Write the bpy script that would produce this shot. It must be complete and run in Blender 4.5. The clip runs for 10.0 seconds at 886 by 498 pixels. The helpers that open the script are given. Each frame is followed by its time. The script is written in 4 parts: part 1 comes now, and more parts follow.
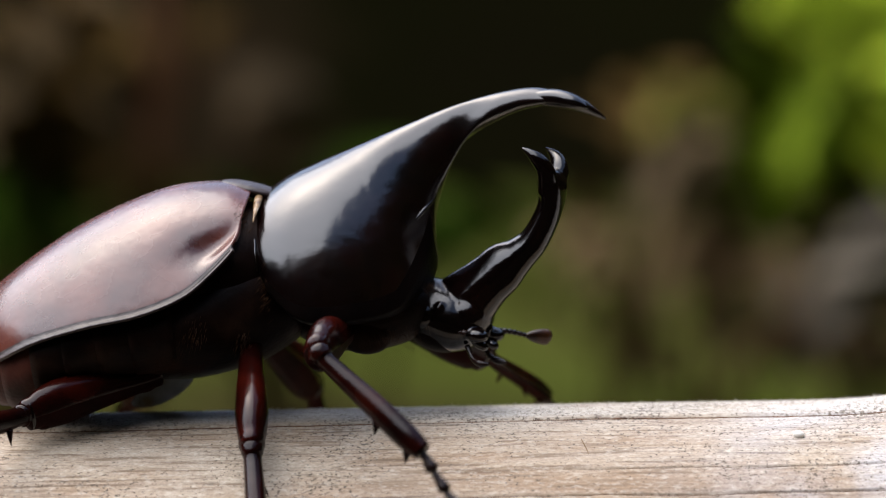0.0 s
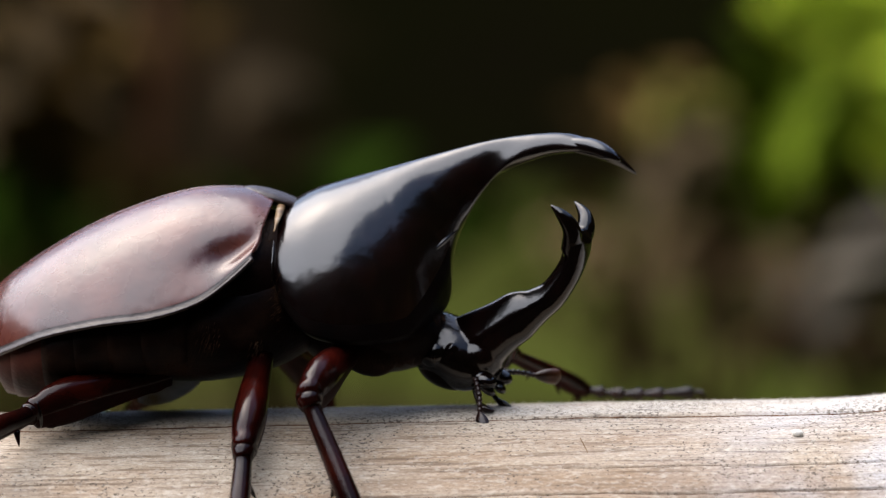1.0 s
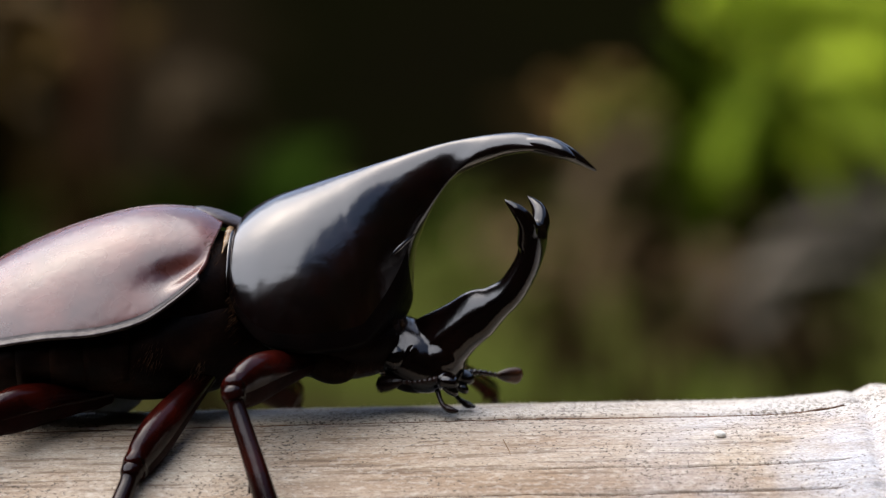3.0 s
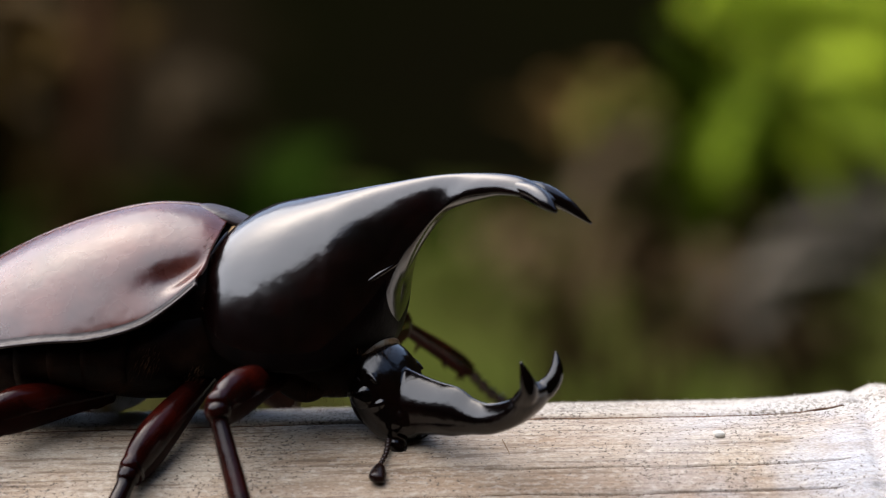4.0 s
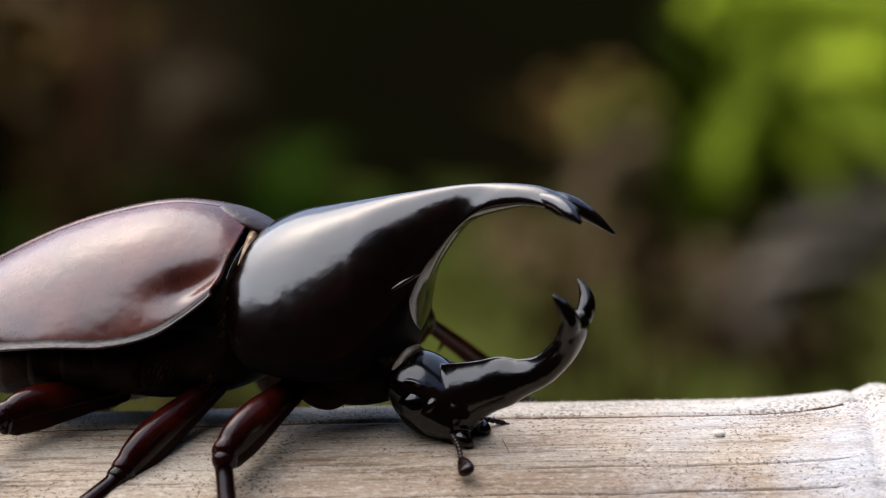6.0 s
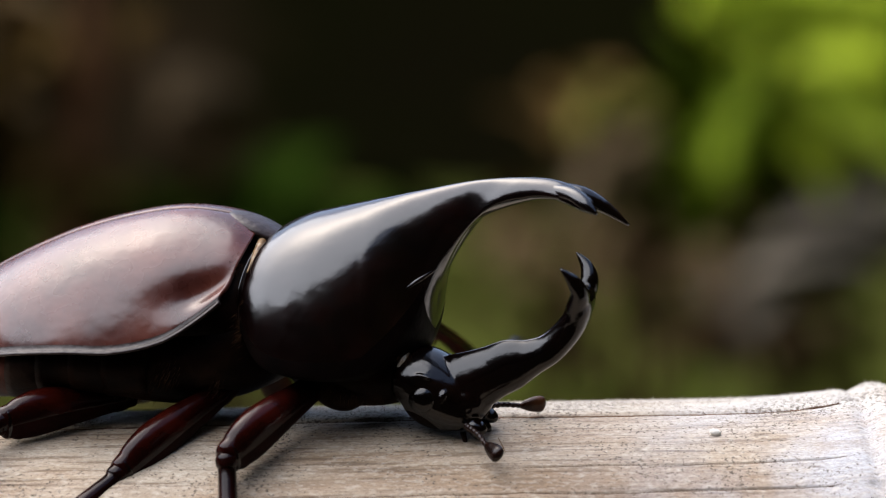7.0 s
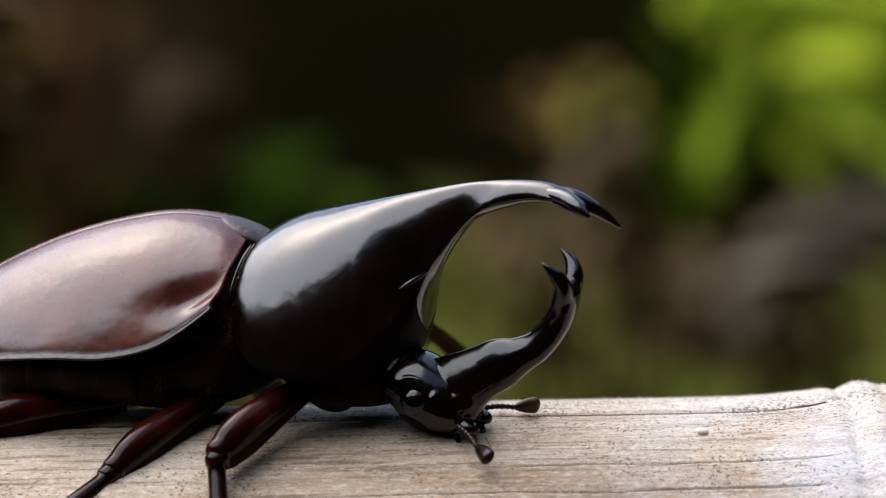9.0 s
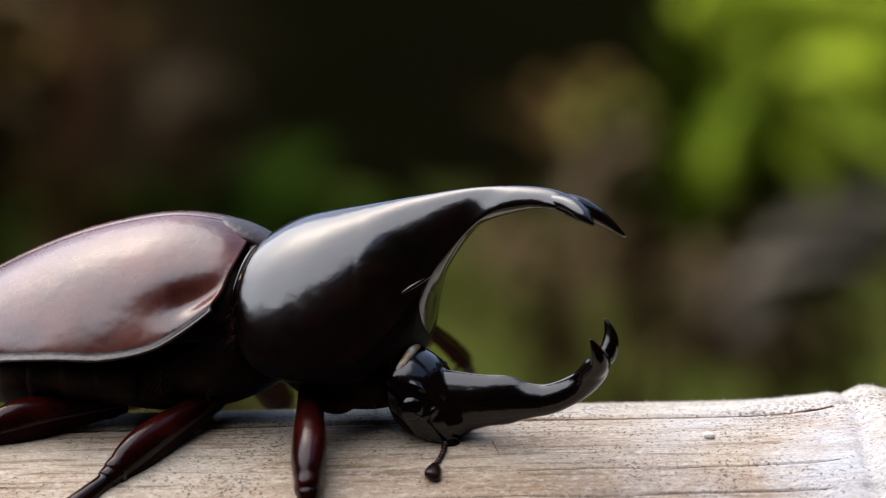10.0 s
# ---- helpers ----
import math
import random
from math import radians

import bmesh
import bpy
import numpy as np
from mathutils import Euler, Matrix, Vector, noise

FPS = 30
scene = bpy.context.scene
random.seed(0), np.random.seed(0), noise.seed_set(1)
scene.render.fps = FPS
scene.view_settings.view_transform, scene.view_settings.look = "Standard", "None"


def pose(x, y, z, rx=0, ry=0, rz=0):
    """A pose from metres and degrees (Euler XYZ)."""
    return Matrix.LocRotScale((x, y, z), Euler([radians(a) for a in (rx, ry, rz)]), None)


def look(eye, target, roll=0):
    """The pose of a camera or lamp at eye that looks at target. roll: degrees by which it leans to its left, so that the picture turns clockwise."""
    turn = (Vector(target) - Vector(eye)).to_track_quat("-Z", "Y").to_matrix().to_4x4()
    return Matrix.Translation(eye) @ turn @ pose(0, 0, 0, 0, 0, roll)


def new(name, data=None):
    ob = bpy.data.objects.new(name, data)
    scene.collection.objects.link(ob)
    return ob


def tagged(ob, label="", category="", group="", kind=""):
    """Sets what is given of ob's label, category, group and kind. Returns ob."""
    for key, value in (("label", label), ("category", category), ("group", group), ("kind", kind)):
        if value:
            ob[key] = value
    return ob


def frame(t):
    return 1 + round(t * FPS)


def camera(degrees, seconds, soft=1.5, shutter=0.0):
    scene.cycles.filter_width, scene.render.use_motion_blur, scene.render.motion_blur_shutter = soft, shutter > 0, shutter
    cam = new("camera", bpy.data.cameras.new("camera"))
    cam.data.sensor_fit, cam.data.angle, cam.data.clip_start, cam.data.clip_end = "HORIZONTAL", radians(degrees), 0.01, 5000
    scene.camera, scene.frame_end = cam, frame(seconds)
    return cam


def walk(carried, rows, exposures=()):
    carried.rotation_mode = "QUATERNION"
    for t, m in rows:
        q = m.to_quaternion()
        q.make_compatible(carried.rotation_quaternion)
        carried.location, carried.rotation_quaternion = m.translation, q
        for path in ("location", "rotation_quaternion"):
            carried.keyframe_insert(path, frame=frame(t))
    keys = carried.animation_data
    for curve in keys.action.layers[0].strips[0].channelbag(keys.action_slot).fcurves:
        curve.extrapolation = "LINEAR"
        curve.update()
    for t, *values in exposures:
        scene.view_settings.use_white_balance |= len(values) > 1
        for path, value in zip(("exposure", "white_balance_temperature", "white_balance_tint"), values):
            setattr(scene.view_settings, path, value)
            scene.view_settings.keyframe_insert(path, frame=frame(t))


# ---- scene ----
MM = 0.001
cam = camera(13.5, 10.0, soft=1.1, shutter=0.5)
cam.data.dof.use_dof = True
cam.data.dof.focus_distance = 0.288
cam.data.dof.aperture_fstop = 25.0

# seconds, place in millimetres (x, y, z), tilt and turn in degrees
CAMERA_ROWS = [
    (0, -0.000, -294.99, 32.228, -4.000, 0.000),
    (0.5, -0.000, -294.99, 32.228, -4.000, 0.000),
    (1, 0.014, -294.99, 32.214, -4.015, -0.015),
    (1.5, 0.021, -294.99, 32.214, -4.015, -0.022),
    (2, 0.057, -294.99, 32.214, -4.015, -0.058),
    (2.2, 0.071, -294.99, 32.214, -4.015, -0.073),
    (2.3, 0.121, -294.99, 32.214, -4.015, -0.124),
    (2.4, 0.393, -294.99, 32.228, -4.000, -0.400),
    (2.5, 0.714, -294.99, 32.235, -3.993, -0.727),
    (2.6, 0.964, -294.99, 32.235, -3.993, -0.981),
    (2.7, 0.986, -294.99, 32.235, -3.993, -1.003),
    (3.8, 1.000, -294.99, 32.235, -3.993, -1.017),
    (4.5, 1.000, -294.99, 32.228, -4.000, -1.017),
    (5, 0.986, -294.99, 32.228, -4.000, -1.003),
    (5.5, 0.993, -294.99, 32.228, -4.000, -1.010),
    (5.7, 0.993, -294.99, 32.228, -4.000, -1.010),
    (6.8, 1.043, -294.99, 32.214, -4.015, -1.061),
    (7, 1.050, -294.99, 32.214, -4.015, -1.068),
    (7.25, 1.121, -294.99, 32.214, -4.015, -1.141),
    (7.5, 1.179, -294.99, 32.221, -4.007, -1.199),
    (8, 1.179, -294.99, 32.221, -4.007, -1.199),
    (8.5, 1.200, -294.99, 32.214, -4.015, -1.221),
    (9, 1.214, -294.99, 32.199, -4.029, -1.235),
    (9.5, 1.164, -294.99, 32.228, -4.000, -1.184),
    (10, 1.129, -294.99, 32.249, -3.978, -1.148),
]
walk(cam, [(t, pose(x * MM, y * MM, z * MM, 90 + tilt, 0, turn)) for t, x, y, z, tilt, turn in CAMERA_ROWS],
     exposures=[(0.0, 2.55), (2.0, 2.48), (4.0, 2.44), (10.0, 2.42)])

# ---------------------------------------------------------------- light
world = bpy.data.worlds.new("world")
scene.world = world
world.use_nodes = True
sky = world.node_tree.nodes.new("ShaderNodeTexSky")
sky.sky_type, sky.sun_disc = "NISHITA", False
sky.sun_elevation, sky.sun_rotation = radians(65), radians(-58)
sky.air_density, sky.dust_density = 1.0, 3.0
world.node_tree.links.new(sky.outputs[0], world.node_tree.nodes["Background"].inputs[0])
world.node_tree.nodes["Background"].inputs[1].default_value = 0.058

sun = new("sun", bpy.data.lights.new("sun", "SUN"))
sun.data.energy, sun.data.angle, sun.data.color = 1.25, radians(105), (1.0, 0.975, 0.975)
sun.matrix_world = look((-0.62, -0.08, 0.77), (0, 0, 0))


# ---------------------------------------------------------------- materials
def mat(name, colours, rough=0.4, scale=300.0, bump=0.0, bump_scale=2000.0, coat=0.0, spec=0.5, stretch=(1, 1, 1), rough_vary=0.1, random=0.0, wave=0.0):
    """Noise-driven colour between the given tones, with fine relief."""
    m = bpy.data.materials.new(name)
    m.use_nodes = True
    n, l = m.node_tree.nodes, m.node_tree.links
    b = n["Principled BSDF"]
    tc = n.new("ShaderNodeTexCoord")
    mp = n.new("ShaderNodeMapping")
    mp.inputs["Scale"].default_value = stretch
    l.new(tc.outputs["Object"], mp.inputs["Vector"])
    nz = n.new("ShaderNodeTexNoise")
    nz.inputs["Scale"].default_value, nz.inputs["Detail"].default_value = scale, 6
    l.new(mp.outputs[0], nz.inputs["Vector"])
    ramp = n.new("ShaderNodeValToRGB")
    while len(ramp.color_ramp.elements) < len(colours):
        ramp.color_ramp.elements.new(0.5)
    for i, c in enumerate(colours):
        e = ramp.color_ramp.elements[i]
        e.position = 0.3 + 0.4 * i / max(1, len(colours) - 1)
        e.color = (*c, 1)
    l.new(nz.outputs[0], ramp.inputs[0])
    colour = ramp.outputs[0]
    if random:
        info = n.new("ShaderNodeObjectInfo")
        hsv = n.new("ShaderNodeHueSaturation")
        mr = n.new("ShaderNodeMapRange")
        mr.inputs["To Min"].default_value, mr.inputs["To Max"].default_value = 1 - random, 1 + random
        l.new(info.outputs["Random"], mr.inputs[0])
        l.new(mr.outputs[0], hsv.inputs["Value"])
        l.new(colour, hsv.inputs["Color"])
        colour = hsv.outputs[0]
    l.new(colour, b.inputs["Base Color"])
    b.inputs["Specular IOR Level"].default_value = spec
    b.inputs["Coat Weight"].default_value = coat
    b.inputs["Coat Roughness"].default_value = rough * 0.7
    b.inputs["Coat IOR"].default_value = 1.6
    rn = n.new("ShaderNodeTexNoise")
    rn.inputs["Scale"].default_value, rn.inputs["Detail"].default_value = scale * 2.3, 4
    l.new(mp.outputs[0], rn.inputs["Vector"])
    rr = n.new("ShaderNodeMapRange")
    rr.inputs["To Min"].default_value, rr.inputs["To Max"].default_value = max(0.02, rough - rough_vary), rough + rough_vary
    l.new(rn.outputs[0], rr.inputs[0])
    l.new(rr.outputs[0], b.inputs["Roughness"])
    if bump:
        bn = n.new("ShaderNodeTexNoise")
        bn.inputs["Scale"].default_value, bn.inputs["Detail"].default_value = bump_scale, 5
        l.new(mp.outputs[0], bn.inputs["Vector"])
        bp = n.new("ShaderNodeBump")
        bp.inputs["Strength"].default_value, bp.inputs["Distance"].default_value = bump, 0.0002
        l.new(bn.outputs[0], bp.inputs["Height"])
        l.new(bp.outputs[0], b.inputs["Normal"])
        if wave:
            # slow undulation of the shell, which breaks up its reflections
            wn = n.new("ShaderNodeTexNoise")
            wn.inputs["Scale"].default_value, wn.inputs["Detail"].default_value = 420, 2
            l.new(tc.outputs["Object"], wn.inputs["Vector"])
            wb = n.new("ShaderNodeBump")
            wb.inputs["Strength"].default_value, wb.inputs["Distance"].default_value = wave, 0.0002
            l.new(wn.outputs[0], wb.inputs["Height"])
            l.new(wb.outputs[0], bp.inputs["Normal"])
    return m


M_ELYTRA = mat("elytra_chitin", [(0.04, 0.0085, 0.006), (0.072, 0.017, 0.011), (0.108, 0.03, 0.019)], 0.27, 250, 0.08, 1800, coat=0.2, spec=0.54, rough_vary=0.08, wave=0.55)
M_CHITIN = mat("black_chitin", [(0.001, 0.0003, 0.0003), (0.0028, 0.0006, 0.0005), (0.0065, 0.0013, 0.001)], 0.19, 300, 0.06, 2600, coat=0.25, spec=0.6, rough_vary=0.06, wave=0.45)
M_LEG = mat("leg_chitin", [(0.003, 0.0007, 0.0006), (0.010, 0.0012, 0.0008), (0.03, 0.0028, 0.0013)], 0.2, 260, 0.05, 3000, coat=0.0, spec=0.22, rough_vary=0.06, wave=0.3)
M_DULL = mat("dull_black_chitin", [(0.0012, 0.0006, 0.0005), (0.0035, 0.0014, 0.001)], 0.5, 500, 0.2, 3000, spec=0.04)
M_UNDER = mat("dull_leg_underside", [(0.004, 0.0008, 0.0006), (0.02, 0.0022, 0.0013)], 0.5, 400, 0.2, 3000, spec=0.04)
M_TIBIA = mat("tibia_chitin", [(0.0025, 0.0009, 0.0008), (0.008, 0.0014, 0.001), (0.02, 0.0028, 0.0014)], 0.16, 260, 0.06, 3000, coat=0.0, spec=0.2, rough_vary=0.06, wave=0.3)
M_TARSUS = mat("tarsus_chitin", [(0.005, 0.0025, 0.002), (0.016, 0.006, 0.004)], 0.25, 600, 0.08, 3000, spec=0.28)
M_HEAD = mat("head_chitin", [(0.0008, 0.0004, 0.0004), (0.0018, 0.0007, 0.0006), (0.004, 0.0011, 0.0008)], 0.14, 300, 0.08, 2500, coat=0.05, spec=0.45, rough_vary=0.05, wave=0.3)
M_EYE = mat("eye_chitin", [(0.0006, 0.0004, 0.0004), (0.0015, 0.0008, 0.0007)], 0.12, 400, 0.1, 3500, coat=0.0, spec=0.45, rough_vary=0.03)
M_BELLY = mat("belly_chitin", [(0.0018, 0.0009, 0.0007), (0.007, 0.003, 0.0019), (0.024, 0.0115, 0.0066)], 0.45, 260, 0.25, 2500, coat=0.0, spec=0.05)
M_TAIL = mat("tail_chitin", [(0.012, 0.003, 0.002), (0.034, 0.009, 0.006), (0.06, 0.019, 0.012)], 0.42, 400, 0.2, 2500, spec=0.08)
M_RIM = mat("rim_chitin", [(0.012, 0.006, 0.006), (0.035, 0.022, 0.02)], 0.38, 500, 0.4, 2200, spec=0.42, rough_vary=0.12)
M_CLUB = mat("club_chitin", [(0.008, 0.003, 0.0015), (0.024, 0.008, 0.003), (0.06, 0.022, 0.008)], 0.3, 700, 0.1, 3000, spec=0.3)
M_HAIR = mat("hair", [(0.022, 0.010, 0.004), (0.06, 0.027, 0.010)], 0.6, 900, spec=0.1)
M_MEMBRANE = mat("membrane", [(0.05, 0.025, 0.01), (0.22, 0.13, 0.05), (0.42, 0.38, 0.32)], 0.4, 900, 0.4, 1800)
M_SLIVER = mat("sliver_grey", [(0.28, 0.20, 0.08), (0.40, 0.39, 0.36), (0.62, 0.62, 0.62)], 0.3, 420, 0.15)
M_SPLIT = mat("split_wood", [(0.03, 0.011, 0.0035), (0.15, 0.065, 0.022)], 0.9, 900)
M_FIBRE = mat("fibre", [(0.16, 0.13, 0.10), (0.40, 0.36, 0.30)], 0.8, 500)


def bamboo_material():
    """Pale weathered skin: long streaks, fine grain, dark flecks denser on the crown, a waxy white bloom at the node."""
    m = bpy.data.materials.new("dry_bamboo")
    m.use_nodes = True
    n, l = m.node_tree.nodes, m.node_tree.links
    b = n["Principled BSDF"]
    tc = n.new("ShaderNodeTexCoord")

    def field(scale, stretch, detail=5, rough=0.6):
        mp = n.new("ShaderNodeMapping")
        mp.inputs["Scale"].default_value = stretch
        l.new(tc.outputs["Object"], mp.inputs["Vector"])
        t = n.new("ShaderNodeTexNoise")
        t.inputs["Scale"].default_value, t.inputs["Detail"].default_value, t.inputs["Roughness"].default_value = scale, detail, rough
        l.new(mp.outputs[0], t.inputs["Vector"])
        return t.outputs[0]

    def span(x, a, c, lo=0.0, hi=1.0):
        r = n.new("ShaderNodeMapRange")
        for k, v in (("From Min", a), ("From Max", c), ("To Min", lo), ("To Max", hi)):
            r.inputs[k].default_value = v
        l.new(x, r.inputs[0])
        return r.outputs[0]

    def times(x, y, op="MULTIPLY"):
        r = n.new("ShaderNodeMath")
        r.operation = op
        for k, v in enumerate((x, y)):
            if isinstance(v, float):
                r.inputs[k].default_value = v
            else:
                l.new(v, r.inputs[k])
        return r.outputs[0]

    def blend(f, x, y):
        r = n.new("ShaderNodeMix")
        r.data_type = "RGBA"
        l.new(f, r.inputs[0])
        for k, v in ((6, x), (7, y)):
            if isinstance(v, tuple):
                r.inputs[k].default_value = (*v, 1)
            else:
                l.new(v, r.inputs[k])
        return r.outputs[2]

    streak = field(300, (0.10, 1, 1))
    grain = field(2600, (0.05, 1, 1), 4)
    blotch = field(90, (0.5, 1, 1), 3)
    c = blend(span(streak, 0.35, 0.65), (0.30, 0.208, 0.132), (0.455, 0.375, 0.282))
    c = blend(span(blotch, 0.42, 0.68, 0.0, 0.75), c, (0.50, 0.452, 0.372))
    c = blend(span(field(160, (0.6, 1, 1), 3), 0.60, 0.75, 0.0, 0.55), c, (0.30, 0.20, 0.115))
    c = blend(span(grain, 0.51, 0.64, 0.0, 0.8), c, (0.12, 0.075, 0.042))
    sep = n.new("ShaderNodeSeparateXYZ")
    l.new(tc.outputs["Object"], sep.inputs[0])
    bloom = times(span(sep.outputs[0], 0.014, 0.036), span(field(110, (1, 1, 1), 4), 0.35, 0.62))
    c = blend(times(bloom, 0.85), c, (0.48, 0.503, 0.55))
    c = blend(times(bloom, span(field(330, (0.6, 1, 1), 5), 0.60, 0.68, 0.0, 0.8)), c, (0.16, 0.165, 0.175))
    # paler crown, mixed into the colour by height
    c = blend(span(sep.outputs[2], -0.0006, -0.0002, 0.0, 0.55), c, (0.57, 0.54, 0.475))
    crown = span(sep.outputs[2], -0.0016, -0.0004, 0.02, -0.006)
    fleck = field(4600, (0.7, 0.7, 1), 4, 0.6)
    patch = span(field(120, (0.7, 1, 1), 2), 0.35, 0.7, -0.06, 0.05)
    level = times(times(fleck, patch, "ADD"), crown, "SUBTRACT")
    c = blend(span(level, 0.56, 0.59, 0.0, 0.9), c, (0.045, 0.036, 0.026))
    big = times(field(900, (0.5, 1, 1), 2), patch, "ADD")
    c = blend(span(big, 0.66, 0.74, 0.0, 0.6), c, (0.07, 0.052, 0.038))
    c = blend(span(field(420, (0.3, 1, 1), 4), 0.56, 0.72, 0.0, 0.5), c, (0.20, 0.135, 0.085))
    c = blend(span(field(7000, (0.5, 1, 1), 3), 0.35, 0.7, 0.0, 0.6), c, (0.15, 0.11, 0.075))
    c = blend(span(field(2800, (0.5, 1, 1), 4), 0.5, 0.7, 0.0, 0.4), c, (0.60, 0.55, 0.465))
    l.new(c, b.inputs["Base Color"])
    b.inputs["Specular IOR Level"].default_value = 0.3
    l.new(span(streak, 0.3, 0.7, 0.75, 0.5), b.inputs["Roughness"])
    bp = n.new("ShaderNodeBump")
    bp.inputs["Strength"].default_value, bp.inputs["Distance"].default_value = 0.7, 0.00015
    l.new(times(grain, times(streak, 0.8), "ADD"), bp.inputs["Height"])
    l.new(bp.outputs[0], b.inputs["Normal"])
    return m


M_BAMBOO = bamboo_material()


# ---------------------------------------------------------------- mesh helpers (millimetres)
def part(name, bm, material, parent=None, label="", smooth=True):
    """Links a bmesh, given in millimetres, as one mesh object."""
    bmesh.ops.recalc_face_normals(bm, faces=bm.faces)
    bmesh.ops.scale(bm, vec=(MM, MM, MM), verts=bm.verts)
    me = bpy.data.meshes.new(name)
    bm.to_mesh(me)
    bm.free()
    for p in me.polygons:
        p.use_smooth = smooth
    me.materials.append(material)
    ob = new(name, me)
    ob.parent = parent
    return tagged(ob, label)


def spline(points, u):
    """Catmull-Rom through points, u from 0 to 1."""
    pts = [np.array(p, float) for p in points]
    n = len(pts) - 1
    x = min(max(u, 0), 1) * n
    i = min(int(x), n - 1)
    f = x - i
    p0, p1, p2, p3 = pts[max(i - 1, 0)], pts[i], pts[i + 1], pts[min(i + 2, n)]
    return 0.5 * (2 * p1 + (p2 - p0) * f + (2 * p0 - 5 * p1 + 4 * p2 - p3) * f * f + (3 * p1 - p0 - 3 * p2 + p3) * f ** 3)


def loft(bm, rings, closed=True, cap=True):
    """Skins rings of points."""
    rows = [[bm.verts.new(p) for p in r] for r in rings]
    n = len(rows[0])
    for a, b in zip(rows, rows[1:]):
        for i in range(n if closed else n - 1):
            j = (i + 1) % n
            bm.faces.new((a[i], a[j], b[j], b[i]))
    if cap and closed:
        for r in (rows[0], rows[-1]):
            bm.faces.new(r)
    return rows


def tube(bm, points, sizes, n=16, steps=0, side=(0, 1, 0), edge=(1.0, 1.0)):
    """A tube along points; sizes are (half breadth across side, half depth); edge, above and below, over 1 gives flat, roof-like faces, under 1 full, upright ones."""
    k = steps or (len(points) - 1) * 5
    rings = []
    for s in range(k + 1):
        u = s / k
        p = spline(points, u)
        d = spline(points, min(u + 0.01, 1)) - spline(points, max(u - 0.01, 0))
        d = Vector(d).normalized()
        sd = Vector(side)
        sd = (sd - d * sd.dot(d)).normalized()
        up = d.cross(sd)
        a, b = spline(sizes, u)
        ring = []
        for i in range(n):
            c, h = math.cos(2 * math.pi * i / n), math.sin(2 * math.pi * i / n)
            e = edge[0] if h > 0 else edge[1]
            ring.append(Vector(p) + sd * a * math.copysign(abs(c) ** e, c) + up * b * math.copysign(abs(h) ** e, h))
        rings.append(ring)
    loft(bm, rings)


def ball(bm, centre, radii, n=16, turn=None):
    m = Matrix.Translation(centre) @ (turn or Matrix()) @ Matrix.Diagonal((*radii, 1))
    bmesh.ops.create_uvsphere(bm, u_segments=n, v_segments=n * 2 // 3, radius=1, matrix=m)


def cone(bm, base, tip, r, n=8):
    """A slightly curved spine."""
    base, tip = Vector(base), Vector(tip)
    tube(bm, [base, base.lerp(tip, 0.5), tip], [(r, r), (r * 0.6, r * 0.6), (r * 0.08, r * 0.08)], n, 5, side=(0.3, 1, 0.2))


def aimed(start, end, up=(0, -0.3, 1)):
    """A pose at start whose x axis points to end."""
    x = (end - start).normalized()
    y = Vector(up).cross(x).normalized()
    m = Matrix((x, y, x.cross(y))).transposed().to_4x4()
    m.translation = start
    return m


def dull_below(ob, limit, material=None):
    """Gives faces that look down a dull skin, to take out the pole's reflection."""
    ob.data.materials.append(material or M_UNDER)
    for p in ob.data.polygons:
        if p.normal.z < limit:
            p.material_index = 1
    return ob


def melt(ob, voxel, smooth):
    """Fuses the shapes of one mesh into a single skin and softens the seams."""
    r = ob.modifiers.new("fuse", "REMESH")
    r.mode, r.voxel_size, r.use_smooth_shade = "VOXEL", voxel * MM, True
    m = ob.modifiers.new("soften", "SMOOTH")
    m.factor, m.iterations = 0.5, smooth
    return ob


# ---------------------------------------------------------------- bamboo pole
R = 26.0
NODE = 40.4


def bamboo_radius(x, a):
    d = x - NODE
    r = R + 0.55 * math.exp(-(min(d, 0) / 5.5) ** 2) * (1 if d < 0 else math.exp(-(d / 16) ** 2))
    r += 0.42 * math.exp(-((d - 0.6) / 1.1) ** 2) - 0.30 * math.exp(-((d + 1.3) / 0.45) ** 2) + 0.14 * math.exp(-((d - 2.8) / 0.35) ** 2)
    r += 0.12 * noise.noise((x * 0.05, a * 6, 0)) + 0.18 * noise.noise((x * 0.8, a * 30, 3)) * math.exp(-((d - 0.5) / 3) ** 2) + 0.03 * noise.noise((x * 0.9, a * 40, 6))
    return r


# grain splits: angle from the crown in degrees, from x, to x, half breadth, depth, sway
SPLITS = [(10.8, -60, 38.5, 0.40, 0.34, 0.3), (23.0, -30, 25, 0.07, 0.12, 1.2), (29.5, 6, 38, 0.08, 0.16, 1.0), (32.0, -60, -5, 0.07, 0.12, 1.0), (36.5, -20, 37, 0.08, 0.15, 1.2),
          (18.0, 14, 34, 0.06, 0.10, 1.0), (20.5, -50, -20, 0.06, 0.10, 1.0), (41.0, -45, 30, 0.07, 0.12, 1.0), (26.5, -60, -25, 0.06, 0.10, 1.0), (45.0, -60, 38, 0.07, 0.12, 1.0)]


def split_angle(k, x):
    a0, x0, x1, half, depth, sway = SPLITS[k]
    return a0 - (0.02 * x if k == 0 else 0) + sway * 0.6 * noise.noise((x * 0.12, k * 7.3, 0)) + 0.25 * noise.noise((x * 0.7, k * 7.3, 4))


